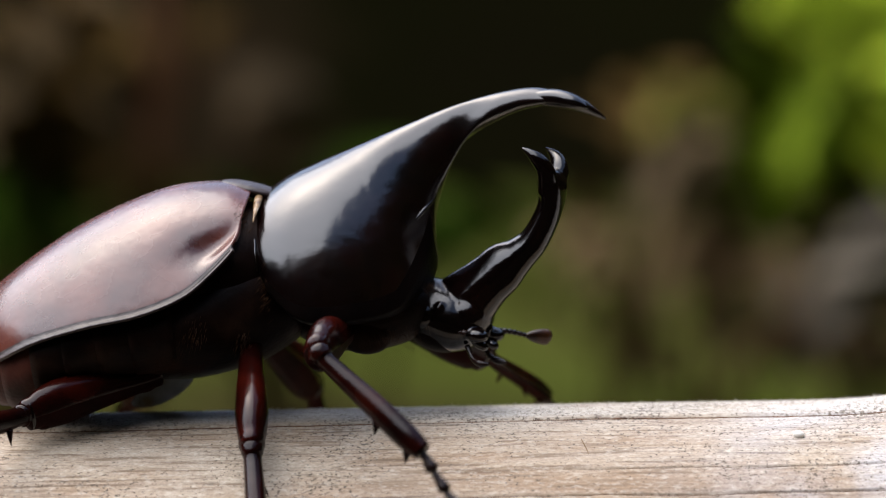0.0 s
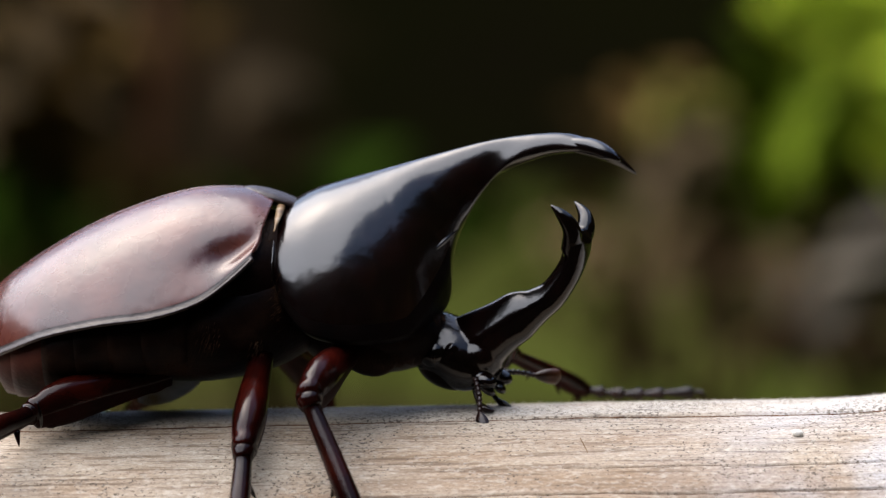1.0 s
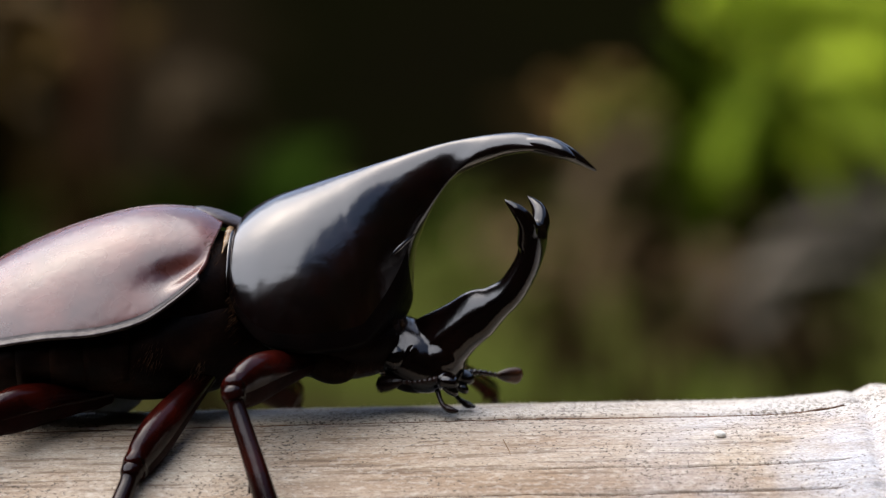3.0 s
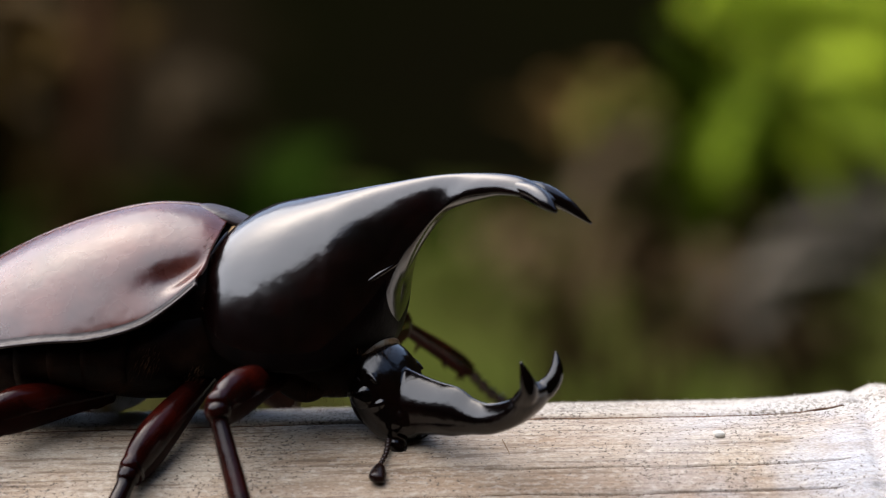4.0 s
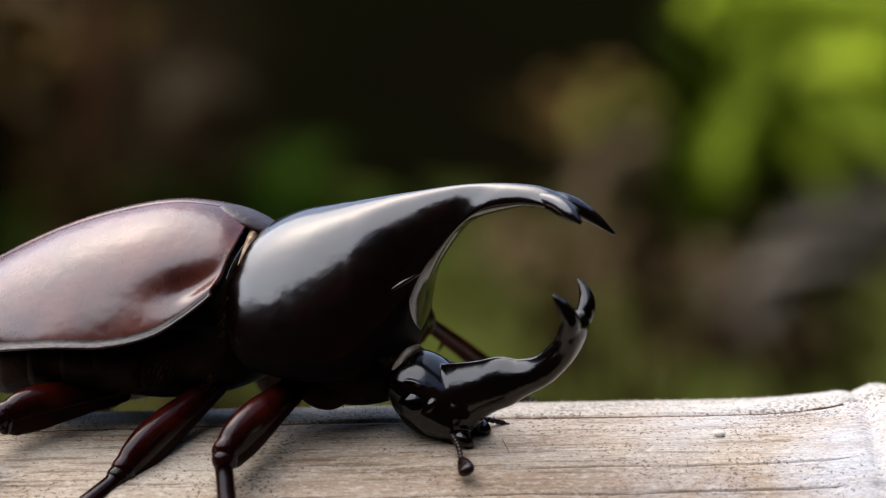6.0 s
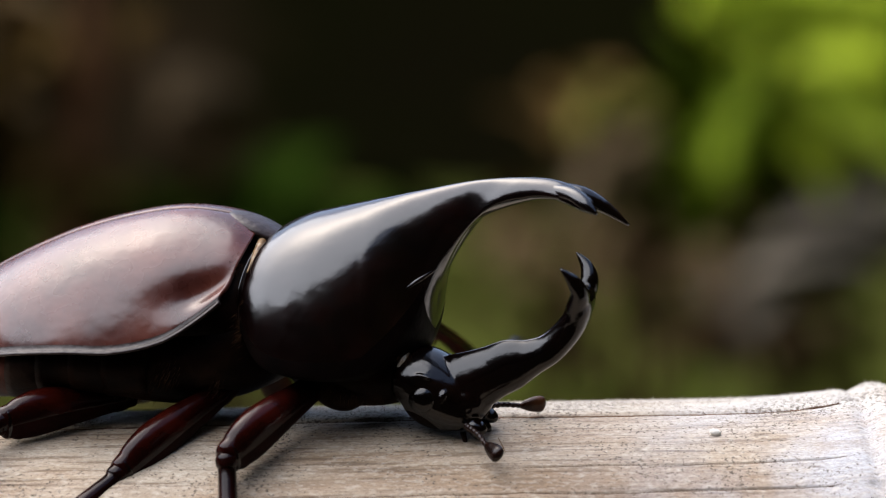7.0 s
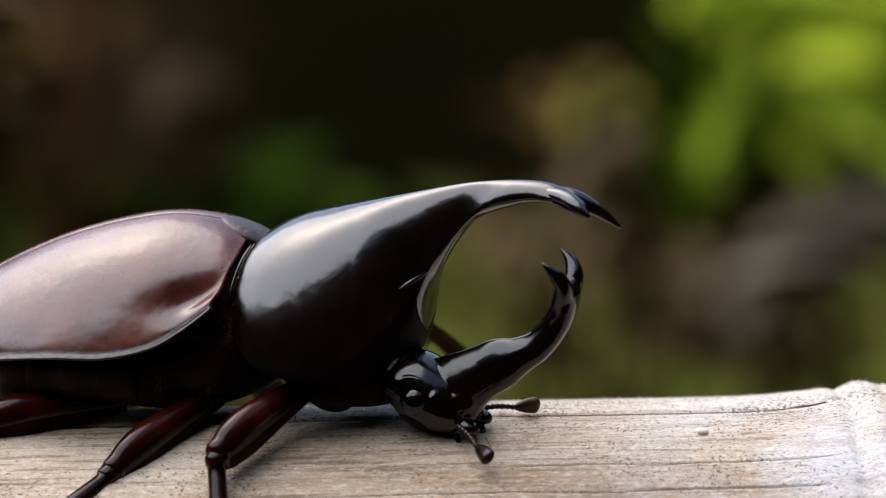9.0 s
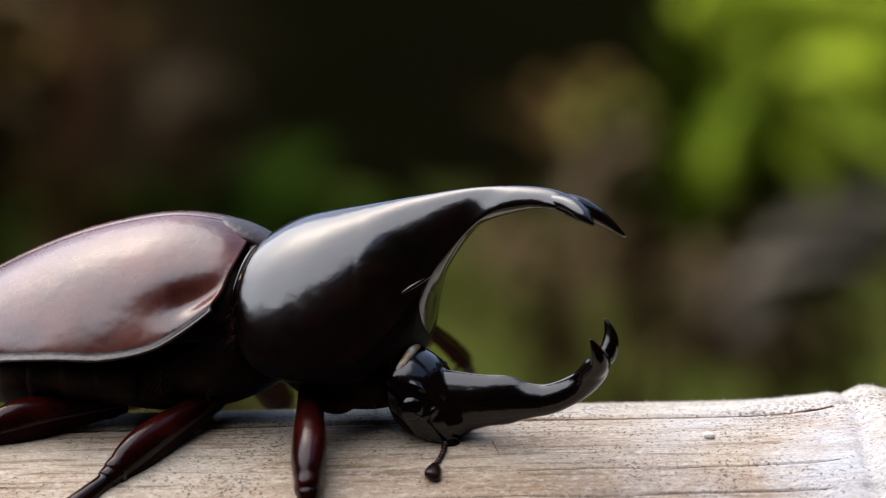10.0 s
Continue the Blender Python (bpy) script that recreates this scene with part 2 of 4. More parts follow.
def bamboo_surface(x, deg):
    """Place on the skin of the pole; deg counts from the crown towards the near side."""
    a = radians(deg)
    r = bamboo_radius(x, a)
    for k, (a0, x0, x1, half, depth, sway) in enumerate(SPLITS):
        if x0 < x < x1 and abs(deg - a0) < 3:
            d = radians(deg - split_angle(k, x)) * R
            fade = min(1, (x - x0) / 4, (x1 - x) / 4) * (1 if k == 0 else 0.55 + 0.9 * max(0, 0.5 + noise.noise((x * 0.25, k * 3.1, 9))))
            r -= depth * fade * math.exp(-(d / half) ** 2)
    return Vector((x, -r * math.sin(a), -R + r * math.cos(a)))


def build_bamboo():
    bm = bmesh.new()
    xs = [-420 + 12 * i for i in range(31)] + [-54 + 0.5 * i for i in range(216)] + [54 + 12 * i for i in range(32)]
    degs = [-180 + 6 * i for i in range(28)] + [-12 + 0.2 * i for i in range(341)] + [60 + 4 * i for i in range(30)]
    rows = [[bm.verts.new(bamboo_surface(x, d)) for d in degs] for x in xs]
    n = len(degs)
    for a, b in zip(rows, rows[1:]):
        for i in range(n):
            j = (i + 1) % n
            bm.faces.new((a[i], a[j], b[j], b[i]))
    bm.faces.new(rows[0])
    bm.faces.new(rows[-1])
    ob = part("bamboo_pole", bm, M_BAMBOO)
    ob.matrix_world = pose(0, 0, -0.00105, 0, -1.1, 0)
    tagged(ob, "weathered pale tan bamboo pole with cracked grain and a node", "bamboo pole")
    # brown fibre laid bare along the splits
    for k, w, lift in ((0, 0.10, -0.35), (2, 0.02, -0.2), (4, 0.024, -0.2), (9, 0.02, -0.2)):
        x0, x1, half = SPLITS[k][1] + 3, SPLITS[k][2] - 0.8, SPLITS[k][3]
        bm = bmesh.new()
        n = int((x1 - x0) / 0.5)
        pts = [bamboo_surface(x0 + 0.5 * i, split_angle(k, x0 + 0.5 * i) + math.degrees(lift * half / R)) + Vector((0, -0.02, 0.04)) for i in range(n + 1)]
        sizes = [[w * (0.6 + 0.9 * abs(noise.noise((i * 0.3, k, 2))))] * 2 for i in range(n + 1)]
        tube(bm, pts, sizes, 6, n, side=(0, 1, 0.25))
        part("split", bm, M_SPLIT, ob, "dark brown split along the grain")
    # loose fibres that stand off the weathered skin
    bm = bmesh.new()
    rnd = random.Random(4)
    for k in range(1600):
        x, d = rnd.uniform(-50, 44), rnd.gauss(-4, 7)
        p = bamboo_surface(x, d) + Vector((0, 0, -0.02))
        q = p + Vector((rnd.uniform(-0.35, 0.35), rnd.uniform(-0.15, 0.1), rnd.uniform(0.02, 0.3)))
        w = rnd.uniform(0.02, 0.055)
        tri = [bm.verts.new(v) for v in (p + Vector((-w, 0, 0)), p + Vector((w, 0, 0)), p + Vector((0, w, 0)), q)]
        for a, b, c in ((0, 1, 3), (1, 2, 3), (2, 0, 3)):
            bm.faces.new((tri[a], tri[b], tri[c]))
    fib = part("fibre_fuzz", bm, M_FIBRE, ob, "short frayed plant fibres")
    tagged(fib, kind="stuff")
    # brown scratch across the grain
    bm = bmesh.new()
    tube(bm, [bamboo_surface(10.6 + 0.5 * k / 9, 20 + k * 0.6) + Vector((0, -0.005, 0.01)) for k in range(10)], [(0.03, 0.02), (0.05, 0.03), (0.02, 0.02)], 6, 18, side=(1, 0, 0))
    part("scratch", bm, mat("scratch_brown", [(0.13, 0.075, 0.035), (0.2, 0.125, 0.06)], 0.9, 600), ob, "thin brown scratch")
    # a pale pellet stuck to the skin
    bm = bmesh.new()
    ball(bm, (0, 0, 0), (0.45, 0.3, 0.3), 14)
    pellet = part("white_pellet", bm, mat("pellet_white", [(0.72, 0.69, 0.61), (0.82, 0.79, 0.72)], 0.6, 800, 0.2, 3000))
    p = bamboo_surface(27.3, 20.8)
    pellet.matrix_world = ob.matrix_world @ pose(p.x * MM, (p.y - 0.1) * MM, (p.z + 0.15) * MM, 0, 12, 0)
    tagged(pellet, "small creamy white oval pellet stuck on the bamboo", "pellet")
    return ob


build_bamboo()

# ---------------------------------------------------------------- beetle
beetle = tagged(new("beetle"), "glossy black and red-brown rhinoceros beetle walking on a bamboo pole", "beetle")


def build_elytron(side):
    """One wing case: a curved shell from the suture to the lateral margin, with a raised rim."""
    top = [(2.4, 4.5), (0.4, 5.25), (-3.7, 5.4), (-8.1, 4.4), (-12.6, 2.7), (-17.1, 0.3), (-19.9, -1.7), (-21.2, -3.9), (-21.5, -6.6)]
    margin = [(0.7, 0.9), (-1.2, -0.6), (-3.6, -2.1), (-7.0, -3.0), (-11.1, -3.4), (-15.3, -4.2), (-18.4, -5.4), (-20.6, -6.4), (-21.4, -6.8)]
    width = [(7.8,), (8.8,), (9.6,), (10.2,), (10.0,), (9.0,), (7.0,), (4.4,), (0.3,)]
    bm = bmesh.new()
    outer = []
    steps, around = 56, 28
    for i in range(steps + 1):
        u = i / steps
        tx, tz = spline(top, u)
        mx, mz = spline(margin, u)
        w = spline(width, u)[0]
        line = []
        for j in range(around + 1):
            q = j / around * radians(56)
            y = w * math.sin(q) / math.sin(radians(56))
            f = (1 - math.cos(q)) / (1 - math.cos(radians(56)))
            x = tx + (mx - tx) * f
            z = tz + (mz - tz) * f
            if j == 0:
                z -= 0.10
            # shallow dent behind the shoulder and a flattened strip above the rim
            z -= 0.6 * math.exp(-((u - 0.13) / 0.12) ** 2 - ((j / around - 0.80) / 0.13) ** 2)
            y -= 0.5 * math.exp(-((u - 0.14) / 0.13) ** 2 - ((j / around - 0.82) / 0.11) ** 2)
            y += 0.05 * noise.noise((x * 1.1, j * 0.25, 5)) * math.exp(-((u - 0.2) / 0.12) ** 2 - ((j / around - 0.84) / 0.10) ** 2)

            line.append(Vector((x, side * (y + 0.03), z)))
        # rim: a small outward lip, then back under
        e = line[-1]
        k = min(1, w / 3)
        line += [e + Vector((0, side * 0.08 * k, -0.20)), e + Vector((0, side * 0.26 * k, -0.32)), e + Vector((0, side * 0.50 * k, -0.42)), e + Vector((0, side * 0.58 * k, -0.52)), e + Vector((0, side * 0.50 * k, -0.64)), e + Vector((0, -side * 0.1 * k, -0.68)), e + Vector((0, -side * 0.8 * k, -0.4))]
        outer.append(line)
    rows = loft(bm, outer, closed=False, cap=False)
    ob = part("elytron", bm, M_ELYTRA, beetle, "glossy red-brown wing case")
    ob.data.materials.append(M_RIM)
    width_faces = len(outer[0]) - 1
    for i, p in enumerate(ob.data.polygons):
        if i % width_faces >= around:
            p.material_index = 1
    md = ob.modifiers.new("thickness", "SOLIDIFY")
    md.thickness, md.offset = 0.35 * MM, -1
    return ob


build_elytron(-1)
build_elytron(1)


def build_body():
    # abdomen with overlapping segments
    for k in range(6):
        bm = bmesh.new()
        x0, x1 = -21.0 + 2.6 * k, -17.6 + 2.6 * k
        rings = []
        for i in range(7):
            x = x0 + (x1 - x0) * i / 6
            u = (x + 21.2) / 21.0
            w = 9.4 * math.sin(min(1, u * 1.9 + 0.16) * math.pi / 2) ** 0.7
            lift = 0.10 + 0.34 * (1 - i / 6) ** 0.7
            top, bot = -1.0 - 3.5 * max(0, 1 - u * 2.2), -9.1 - 1.2 * math.exp(-((u - 0.18) / 0.16) ** 2) + 3.0 * max(0, 0.09 - u) * 11
            rings.append([(x, (w + lift) * math.copysign(abs(math.cos(q)) ** 0.85, math.cos(q)), (top + bot) / 2 + (top - bot + lift) / 2 * math.sin(q)) for q in [2 * math.pi * j / 36 for j in range(36)]])
        loft(bm, rings)
        part("abdomen_segment", bm, M_TAIL if k < 2 else M_BELLY, beetle, "red-brown tail segment" if k < 2 else "")
    # thorax underside
    bm = bmesh.new()
    tube(bm, [(-8.5, 0, -5.2), (-4, 0, -5.2), (0, 0, -4.2), (3.5, 0, -3.5), (6.0, 0, -3.2)], [(9.2, 4.1), (9.0, 4.7), (8.0, 5.2), (6.4, 4.5), (4.5, 3.4)], 36, 24)
    part("thorax", bm, M_BELLY, beetle)
    bm = bmesh.new()
    tube(bm, [(-3.0, 0, -1.6), (0.0, 0, -1.4), (2.5, 0, -1.2), (5.0, 0, -1.0)], [(8.0, 5.6), (7.6, 5.0), (6.4, 4.6), (5.0, 4.0)], 36, 16)
    part("waist", bm, M_BELLY, beetle)
    # scutellum
    bm = bmesh.new()
    ball(bm, (2.4, 0, 4.3), (2.7, 2.0, 0.6), 24, pose(0, 0, 0, 0, 20, 0))
    part("scutellum", bm, M_RIM, beetle)
    # pale skin in the gap behind the thorax shield
    bm = bmesh.new()
    tube(bm, [(2.9 - 1.0 * (y / 7.8) ** 2, y, 3.9 - 3.3 * (y / 7.8) ** 2) for y in [-5.6 + 0.7 * k for k in range(17)]], [(0.05, 0.05), (0.28, 0.2), (0.34, 0.3), (0.34, 0.3), (0.28, 0.2), (0.05, 0.05)], 12, 60, side=(1, 0, 0))
    part("joint_skin", bm, M_MEMBRANE, beetle, "pale creamy joint skin")
    # pale grey tapered sliver below the belly
    bm = bmesh.new()
    tube(bm, [(-4.2, 2.6, -9.2), (-5.4, 2.8, -10.1), (-7.0, 3.0, -10.9), (-8.6, 3.2, -11.5), (-9.6, 3.2, -11.8)], [(0.2, 0.5), (0.3, 0.95), (0.3, 1.05), (0.25, 0.8), (0.05, 0.15)], 14, 22)
    part("belly_sliver", bm, M_SLIVER, beetle, "pale grey translucent sliver below the belly")


build_body()


def build_pronotum():
    top = [(-0.3, 0.6), (0.1, 2.2), (1.2, 3.5), (3.1, 4.7), (5.4, 5.55), (8.5, 6.6), (12.1, 7.8), (16.5, 9.2), (20.5, 10.0), (23.2, 10.1), (25.2, 9.4), (26.0, 8.9)]
    low = [(-0.2, -0.6), (0.3, -2.2), (1.3, -4.6), (3.6, -6.8), (7.6, -7.2), (11.6, -6.5), (14.1, -3.8), (14.4, 0.6), (16.5, 5.7), (20.5, 8.05), (23.6, 8.7), (25.8, 8.7)]
    width = [(4.6,), (6.2,), (7.4,), (8.5,), (8.5,), (6.6,), (3.1,), (1.35,), (1.2,), (1.15,), (1.25,), (0.15,)]
    bm = bmesh.new()
    rings = []
    steps, n = 240, 192
    for i in range(steps + 1):
        u = i / steps
        t, b, w = np.array(spline(top, u)), np.array(spline(low, u)), spline(width, u)[0]
        ring = []
        for j in range(n):
            q = 2 * math.pi * j / n
            s, c = math.sin(q), math.cos(q)
            g = 0.5 + 0.43 * max(0, min(1, (0.7 - u) / 0.25))
            f = g * (1 - c) if c > 0 else g - (1 - g) * c
            e = 1 + 1.5 * math.exp(-((u - 0.68) / 0.13) ** 2) if c < 0 else 1
            p = t + (b - t) * f
            y = w * math.copysign(abs(s) ** e, s)
            ring.append((p[0], y, p[1]))
        rings.append(ring)
    loft(bm, rings)
    # the fork: one tooth is worn short
    tube(bm, [(22.4, 0.35, 9.35), (24.6, 0.7, 9.15), (26.5, 1.3, 8.4), (28.4, 1.9, 7.2)], [(0.5, 0.5), (0.75, 0.72), (0.6, 0.52), (0.1, 0.1)], 14, 14)
    tube(bm, [(22.4, -0.35, 9.35), (24.4, -0.8, 9.2), (25.8, -1.4, 8.8), (26.9, -1.8, 8.3)], [(0.5, 0.5), (0.75, 0.72), (0.65, 0.58), (0.12, 0.12)], 14, 14)
    shield = part("pronotum", bm, M_CHITIN, beetle, "polished black thorax shield with forked horn")
    # the haired underside is made dull black so it doesn't mirror the pole
    shield.data.materials.append(M_DULL)
    for k, p in enumerate(shield.data.polygons):
        if k // n < 0.57 * steps and math.cos(2 * math.pi * (k % n + 0.5) / n) < 0.1:
            p.material_index = 1
    bm = bmesh.new()
    ball(bm, (8.2, 0, -6.4), (6.2, 5.4, 3.2), 28)
    part("prosternum", bm, M_BELLY, shield)
    for s in (-1, 1):
        bm = bmesh.new()
        ball(bm, (8.0, s * 3.6, -7.6), (2.5, 1.7, 1.9), 22, pose(0, 0, 0, 0, 20, 0))
        part("coxa", bm, M_BELLY, shield, "dark rounded hip joint")
    # slanting keel on each flank below the horn
    skin = [Vector(p) for r in rings for p in r if p[1] < 0]
    line = []
    for k in range(9):
        x, z = 12.3 + 0.36 * k, 0.2 + 0.34 * k
        near = min(skin, key=lambda p: (p.x - x) ** 2 + (p.z - z) ** 2)
        line.append((x, near.y, z))
    for s in (-1, 1):
        bm = bmesh.new()
        tube(bm, [(x, -s * (y + 0.16), z) for x, y, z in line[:8]], [(0.05, 0.03), (0.17, 0.17), (0.22, 0.22), (0.17, 0.17), (0.05, 0.03)], 16, 40, side=(0.7, 0, -0.7))
        part("keel", bm, M_CHITIN, shield)
    # raised rim along the rear edge
    bm = bmesh.new()
    pts = []
    for k in range(25):
        q = radians(-150 + 300 * k / 24)
        u = 0.105
        t, b, w = np.array(spline(top, u)), np.array(spline(low, u)), spline(width, u)[0]
        f = 0.93 * (1 - math.cos(q)) if math.cos(q) > 0 else 0.93 - 0.07 * math.cos(q)
        p = t + (b - t) * f
        pts.append((p[0] - 0.08, w * 1.01 * math.sin(q), p[1]))
    tube(bm, pts, [(0.16, 0.16), (0.16, 0.16)], 8, 72, side=(1, 0.2, 0.1))
    part("rim", bm, M_CHITIN, shield)
    return shield


pronotum = build_pronotum()


def build_head():
    bm = bmesh.new()
    tube(bm, [(-3.4, 0, 0.9), (-2.7, 0, 0.7), (-1.0, 0, 0.25), (0.8, 0, -0.55), (2.3, 0, -1.2), (3.5, 0, -1.6), (4.3, 0, -1.9)], [(1.2, 0.9), (2.6, 1.8), (3.2, 2.5), (3.2, 2.6), (2.8, 2.25), (2.1, 1.4), (1.1, 0.5)], 36, 36)
    # horn: broad root, a low hump on top, then the upswept fork
    tube(bm, [(0.6, 0, -0.3), (2.6, 0, 0.7), (4.6, 0, 2.2), (6.1, 0, 3.3), (7.5, 0, 4.2), (8.9, 0, 5.4), (10.2, 0, 7.6), (10.6, 0, 9.6), (10.4, 0, 10.6)],
         [(1.9, 2.4), (1.75, 2.5), (1.45, 2.1), (1.25, 1.95), (1.08, 1.42), (1.0, 1.18), (1.05, 1.04), (1.45, 1.0), (1.0, 0.55)], 36, 72, edge=(1.4, 0.8))
    ball(bm, (3.0, 0, -0.4), (1.9, 2.2, 1.8), 24)
    for s in (-1, 1):
        tube(bm, [(10.4, s * 0.5, 8.9), (10.7, s * 1.2, 10.5), (10.2, s * 1.8, 11.6), (9.1, s * 2.1, 12.5)], [(0.8, 0.85), (0.72, 0.75), (0.52, 0.55), (0.1, 0.1)], 16, 16)
        # raised rim behind the eye, ridge in front of it, plate over the mouth
        tube(bm, [(0.05 + 1.75 * math.cos(a), s * (2.75 + 0.15 * math.cos(a)), -0.2 + 1.75 * math.sin(a)) for a in [radians(75 + 16 * k) for k in range(11)]], [(0.1, 0.1), (0.24, 0.24), (0.26, 0.26), (0.1, 0.1)], 10, 24)
        ball(bm, (1.5, s * 2.6, -0.1), (0.4, 0.5, 0.9), 14, pose(0, 0, 0, 0, 20, 0))
        ball(bm, (4.1, s * 1.4, -2.0), (1.1, 0.8, 0.6), 16, pose(0, 0, 0, 0, 12, 0))
    head = melt(part("head", bm, M_HEAD, beetle, "shiny black head with a curved forked horn"), 0.1, 12)
    bm = bmesh.new()
    ball(bm, (0.3, 0, -1.3), (2.8, 2.85, 1.98), 28, pose(0, 0, 0, 0, 16, 0))
    part("throat", bm, M_BELLY, head, "dull dark brown throat")
    for s in (-1, 1):
        bm = bmesh.new()
        ball(bm, (0.1, s * 2.7, -0.3), (1.15, 0.95, 1.1), 28)
        part("eye", bm, M_EYE, head, "round glossy black eye")
        bm = bmesh.new()
        tube(bm, [(3.2, s * 1.2, -2.8), (3.8, s * 1.5, -3.8), (4.5, s * 1.6, -4.2), (5.2, s * 1.5, -4.3)], [(0.22, 0.22), (0.2, 0.2), (0.3, 0.3), (0.1, 0.1)], 10, 14)
        part("palp", bm, M_TARSUS, head)
        bm = bmesh.new()
        ball(bm, (4.2, s * 1.0, -2.7), (0.8, 0.5, 0.4), 14, pose(0, 0, 0, 0, 35, s * -15))
        part("mandible", bm, M_CHITIN, head)
    # pale skin of the neck
    bm = bmesh.new()
    tube(bm, [(-2.2, 2.3 * math.sin(q), 0.6 + 2.0 * math.cos(q)) for q in [radians(-130 + 260 * k / 16) for k in range(17)]], [(0.3, 0.3), (0.34, 0.34), (0.3, 0.3)], 8, 40, side=(1, 0, 0))
    part("neck_skin", bm, M_MEMBRANE, head, "orange-brown neck skin")
    return head


head = build_head()


def build_hair(parent, place, direction, count, spread, length, seed, skin=None):
    """A tuft of fine bristles; skin gives the y at which they root, from x and z."""
    rnd = random.Random(seed)
    bm = bmesh.new()
    for k in range(count):
        p = Vector(place) + Vector([max(-1.4, min(1.4, rnd.gauss(0, 0.6))) * c for c in spread])
        if skin:
            p.y = skin(p.x, p.z)
        q = p + (Vector(direction).normalized() + Vector([rnd.gauss(0, 0.08) for c in range(3)])) * length * rnd.uniform(0.6, 1.2)
        w = 0.011
        v = [bm.verts.new(x) for x in (p + Vector((w, 0, 0)), p + Vector((-w, w, 0)), p + Vector((-w, -w, 0.02)), q)]
        for a, b, c in ((0, 1, 3), (1, 2, 3), (2, 0, 3), (0, 2, 1)):
            bm.faces.new((v[a], v[b], v[c]))
    return tagged(part("bristles", bm, M_HAIR, parent, "golden brown bristles"), kind="stuff")




def flank(x, z):
    """The near side of the hind thorax."""
    return -9.15 * math.sqrt(max(0.05, 1 - ((z + 5.2) / 4.4) ** 2)) + 0.25


build_hair(beetle, (0.5, -7.1, -5.8), (-0.45, -0.25, -0.85), 200, (0.5, 0.3, 1.8), 0.9, 1)
build_hair(beetle, (-5.4, 0, -7.0), (-0.35, -0.4, -0.8), 150, (1.7, 0, 1.2), 1.0, 7, flank)
build_hair(beetle, (-3.0, 0, -5.6), (-0.35, -0.4, -0.8), 60, (0.7, 0, 1.0), 0.9, 8, flank)
build_hair(beetle, (1.4, -5.4, 2.4), (0.5, -0.6, 0.5), 120, (0.5, 0.8, 0.9), 0.7, 3)
build_hair(pronotum, (0.9, -6.9, -3.8), (-0.6, -0.3, -0.6), 90, (0.4, 0.3, 1.6), 0.7, 4)
build_hair(pronotum, (13.6, -1.5, -4.6), (0.5, -0.3, -0.7), 240, (0.8, 2.2, 0.4), 0.8, 5)
build_hair(pronotum, (9.0, -4.6, -8.0), (0.2, -0.4, -0.8), 220, (3.0, 0.6, 0.4), 0.9, 6)


def build_antenna(tone):
    """Beaded stalk and a brown club, along +x."""
    bm = bmesh.new()
    tube(bm, [(0, 0, 0), (1.5, 0, 0.15), (3.1, 0, 0)], [(0.27 - 0.06 * (k % 2) - 0.004 * k, 0.27 - 0.06 * (k % 2) - 0.004 * k) for k in range(17)], 10, 48)
    root = part("antenna", bm, M_TARSUS, beetle)
    bm = bmesh.new()
    tube(bm, [(2.9, 0, 0), (3.4, 0, 0.05), (4.1, 0, 0.1), (4.8, 0, 0.12), (5.1, 0, 0.1)], [(0.12, 0.15), (0.32, 0.42), (0.42, 0.62), (0.42, 0.62), (0.1, 0.16)], 16, 24)
    part("antenna_club", bm, tone, root, "red-brown antenna club")
    return root


def build_femur(length, thick):
    """Slim at the hip, swollen past the middle, with a blunt knee that has a pale patch."""
    bm = bmesh.new()
    tube(bm, [(-0.6, 0, 0), (length * 0.1, 0, 0), (length * 0.3, 0, 0.1), (length * 0.5, 0, 0.22), (length * 0.7, 0, 0.22), (length * 0.84, 0, 0.1), (length * 0.93, 0, 0.0), (length + 0.1, 0, -0.05), (length + 0.45, 0, -0.1)],
         [(thick * 0.45, thick * 0.5), (thick * 0.48, thick * 0.56), (thick * 0.54, thick * 0.7), (thick * 0.62, thick * 0.86), (thick * 0.66, thick * 0.96), (thick * 0.6, thick * 0.9), (thick * 0.52, thick * 0.74), (thick * 0.46, thick * 0.62), (thick * 0.16, thick * 0.22)], 24, 40)
    # lobe of the trochanter at the hip
    ball(bm, (0.4, 0, -thick * 0.22), (1.2, thick * 0.34, thick * 0.38), 16, pose(0, 0, 0, 0, 14, 0))
    # blunt lobe under the knee
    ball(bm, (length * 0.87, 0, -thick * 0.42), (1.0, thick * 0.42, thick * 0.42), 16)
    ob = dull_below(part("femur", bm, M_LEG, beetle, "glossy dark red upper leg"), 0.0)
    bm = bmesh.new()
    tube(bm, [(length * 0.955, 0, -0.02), (length * 0.975, 0, -0.02), (length * 0.995, 0, -0.02)], [(thick * 0.48, thick * 0.62), (thick * 0.53, thick * 0.68), (thick * 0.48, thick * 0.62)], 24, 8)
    part("knee_ring", bm, M_HEAD, ob, "black knee ring")
    bm = bmesh.new()
    ball(bm, (length * 0.9, -thick * 0.44, thick * 0.18), (0.5, 0.16, 0.34), 14, pose(0, 0, 0, 0, 20, 0))
    part("knee_patch", bm, M_MEMBRANE, ob, "pale orange patch on the knee")
    build_hair(ob, (length * 0.5, 0, -thick * 0.8), (0.3, -0.1, -0.9), 70, (length * 0.34, thick * 0.25, 0.12), 0.55, int(length * 10))
    return ob


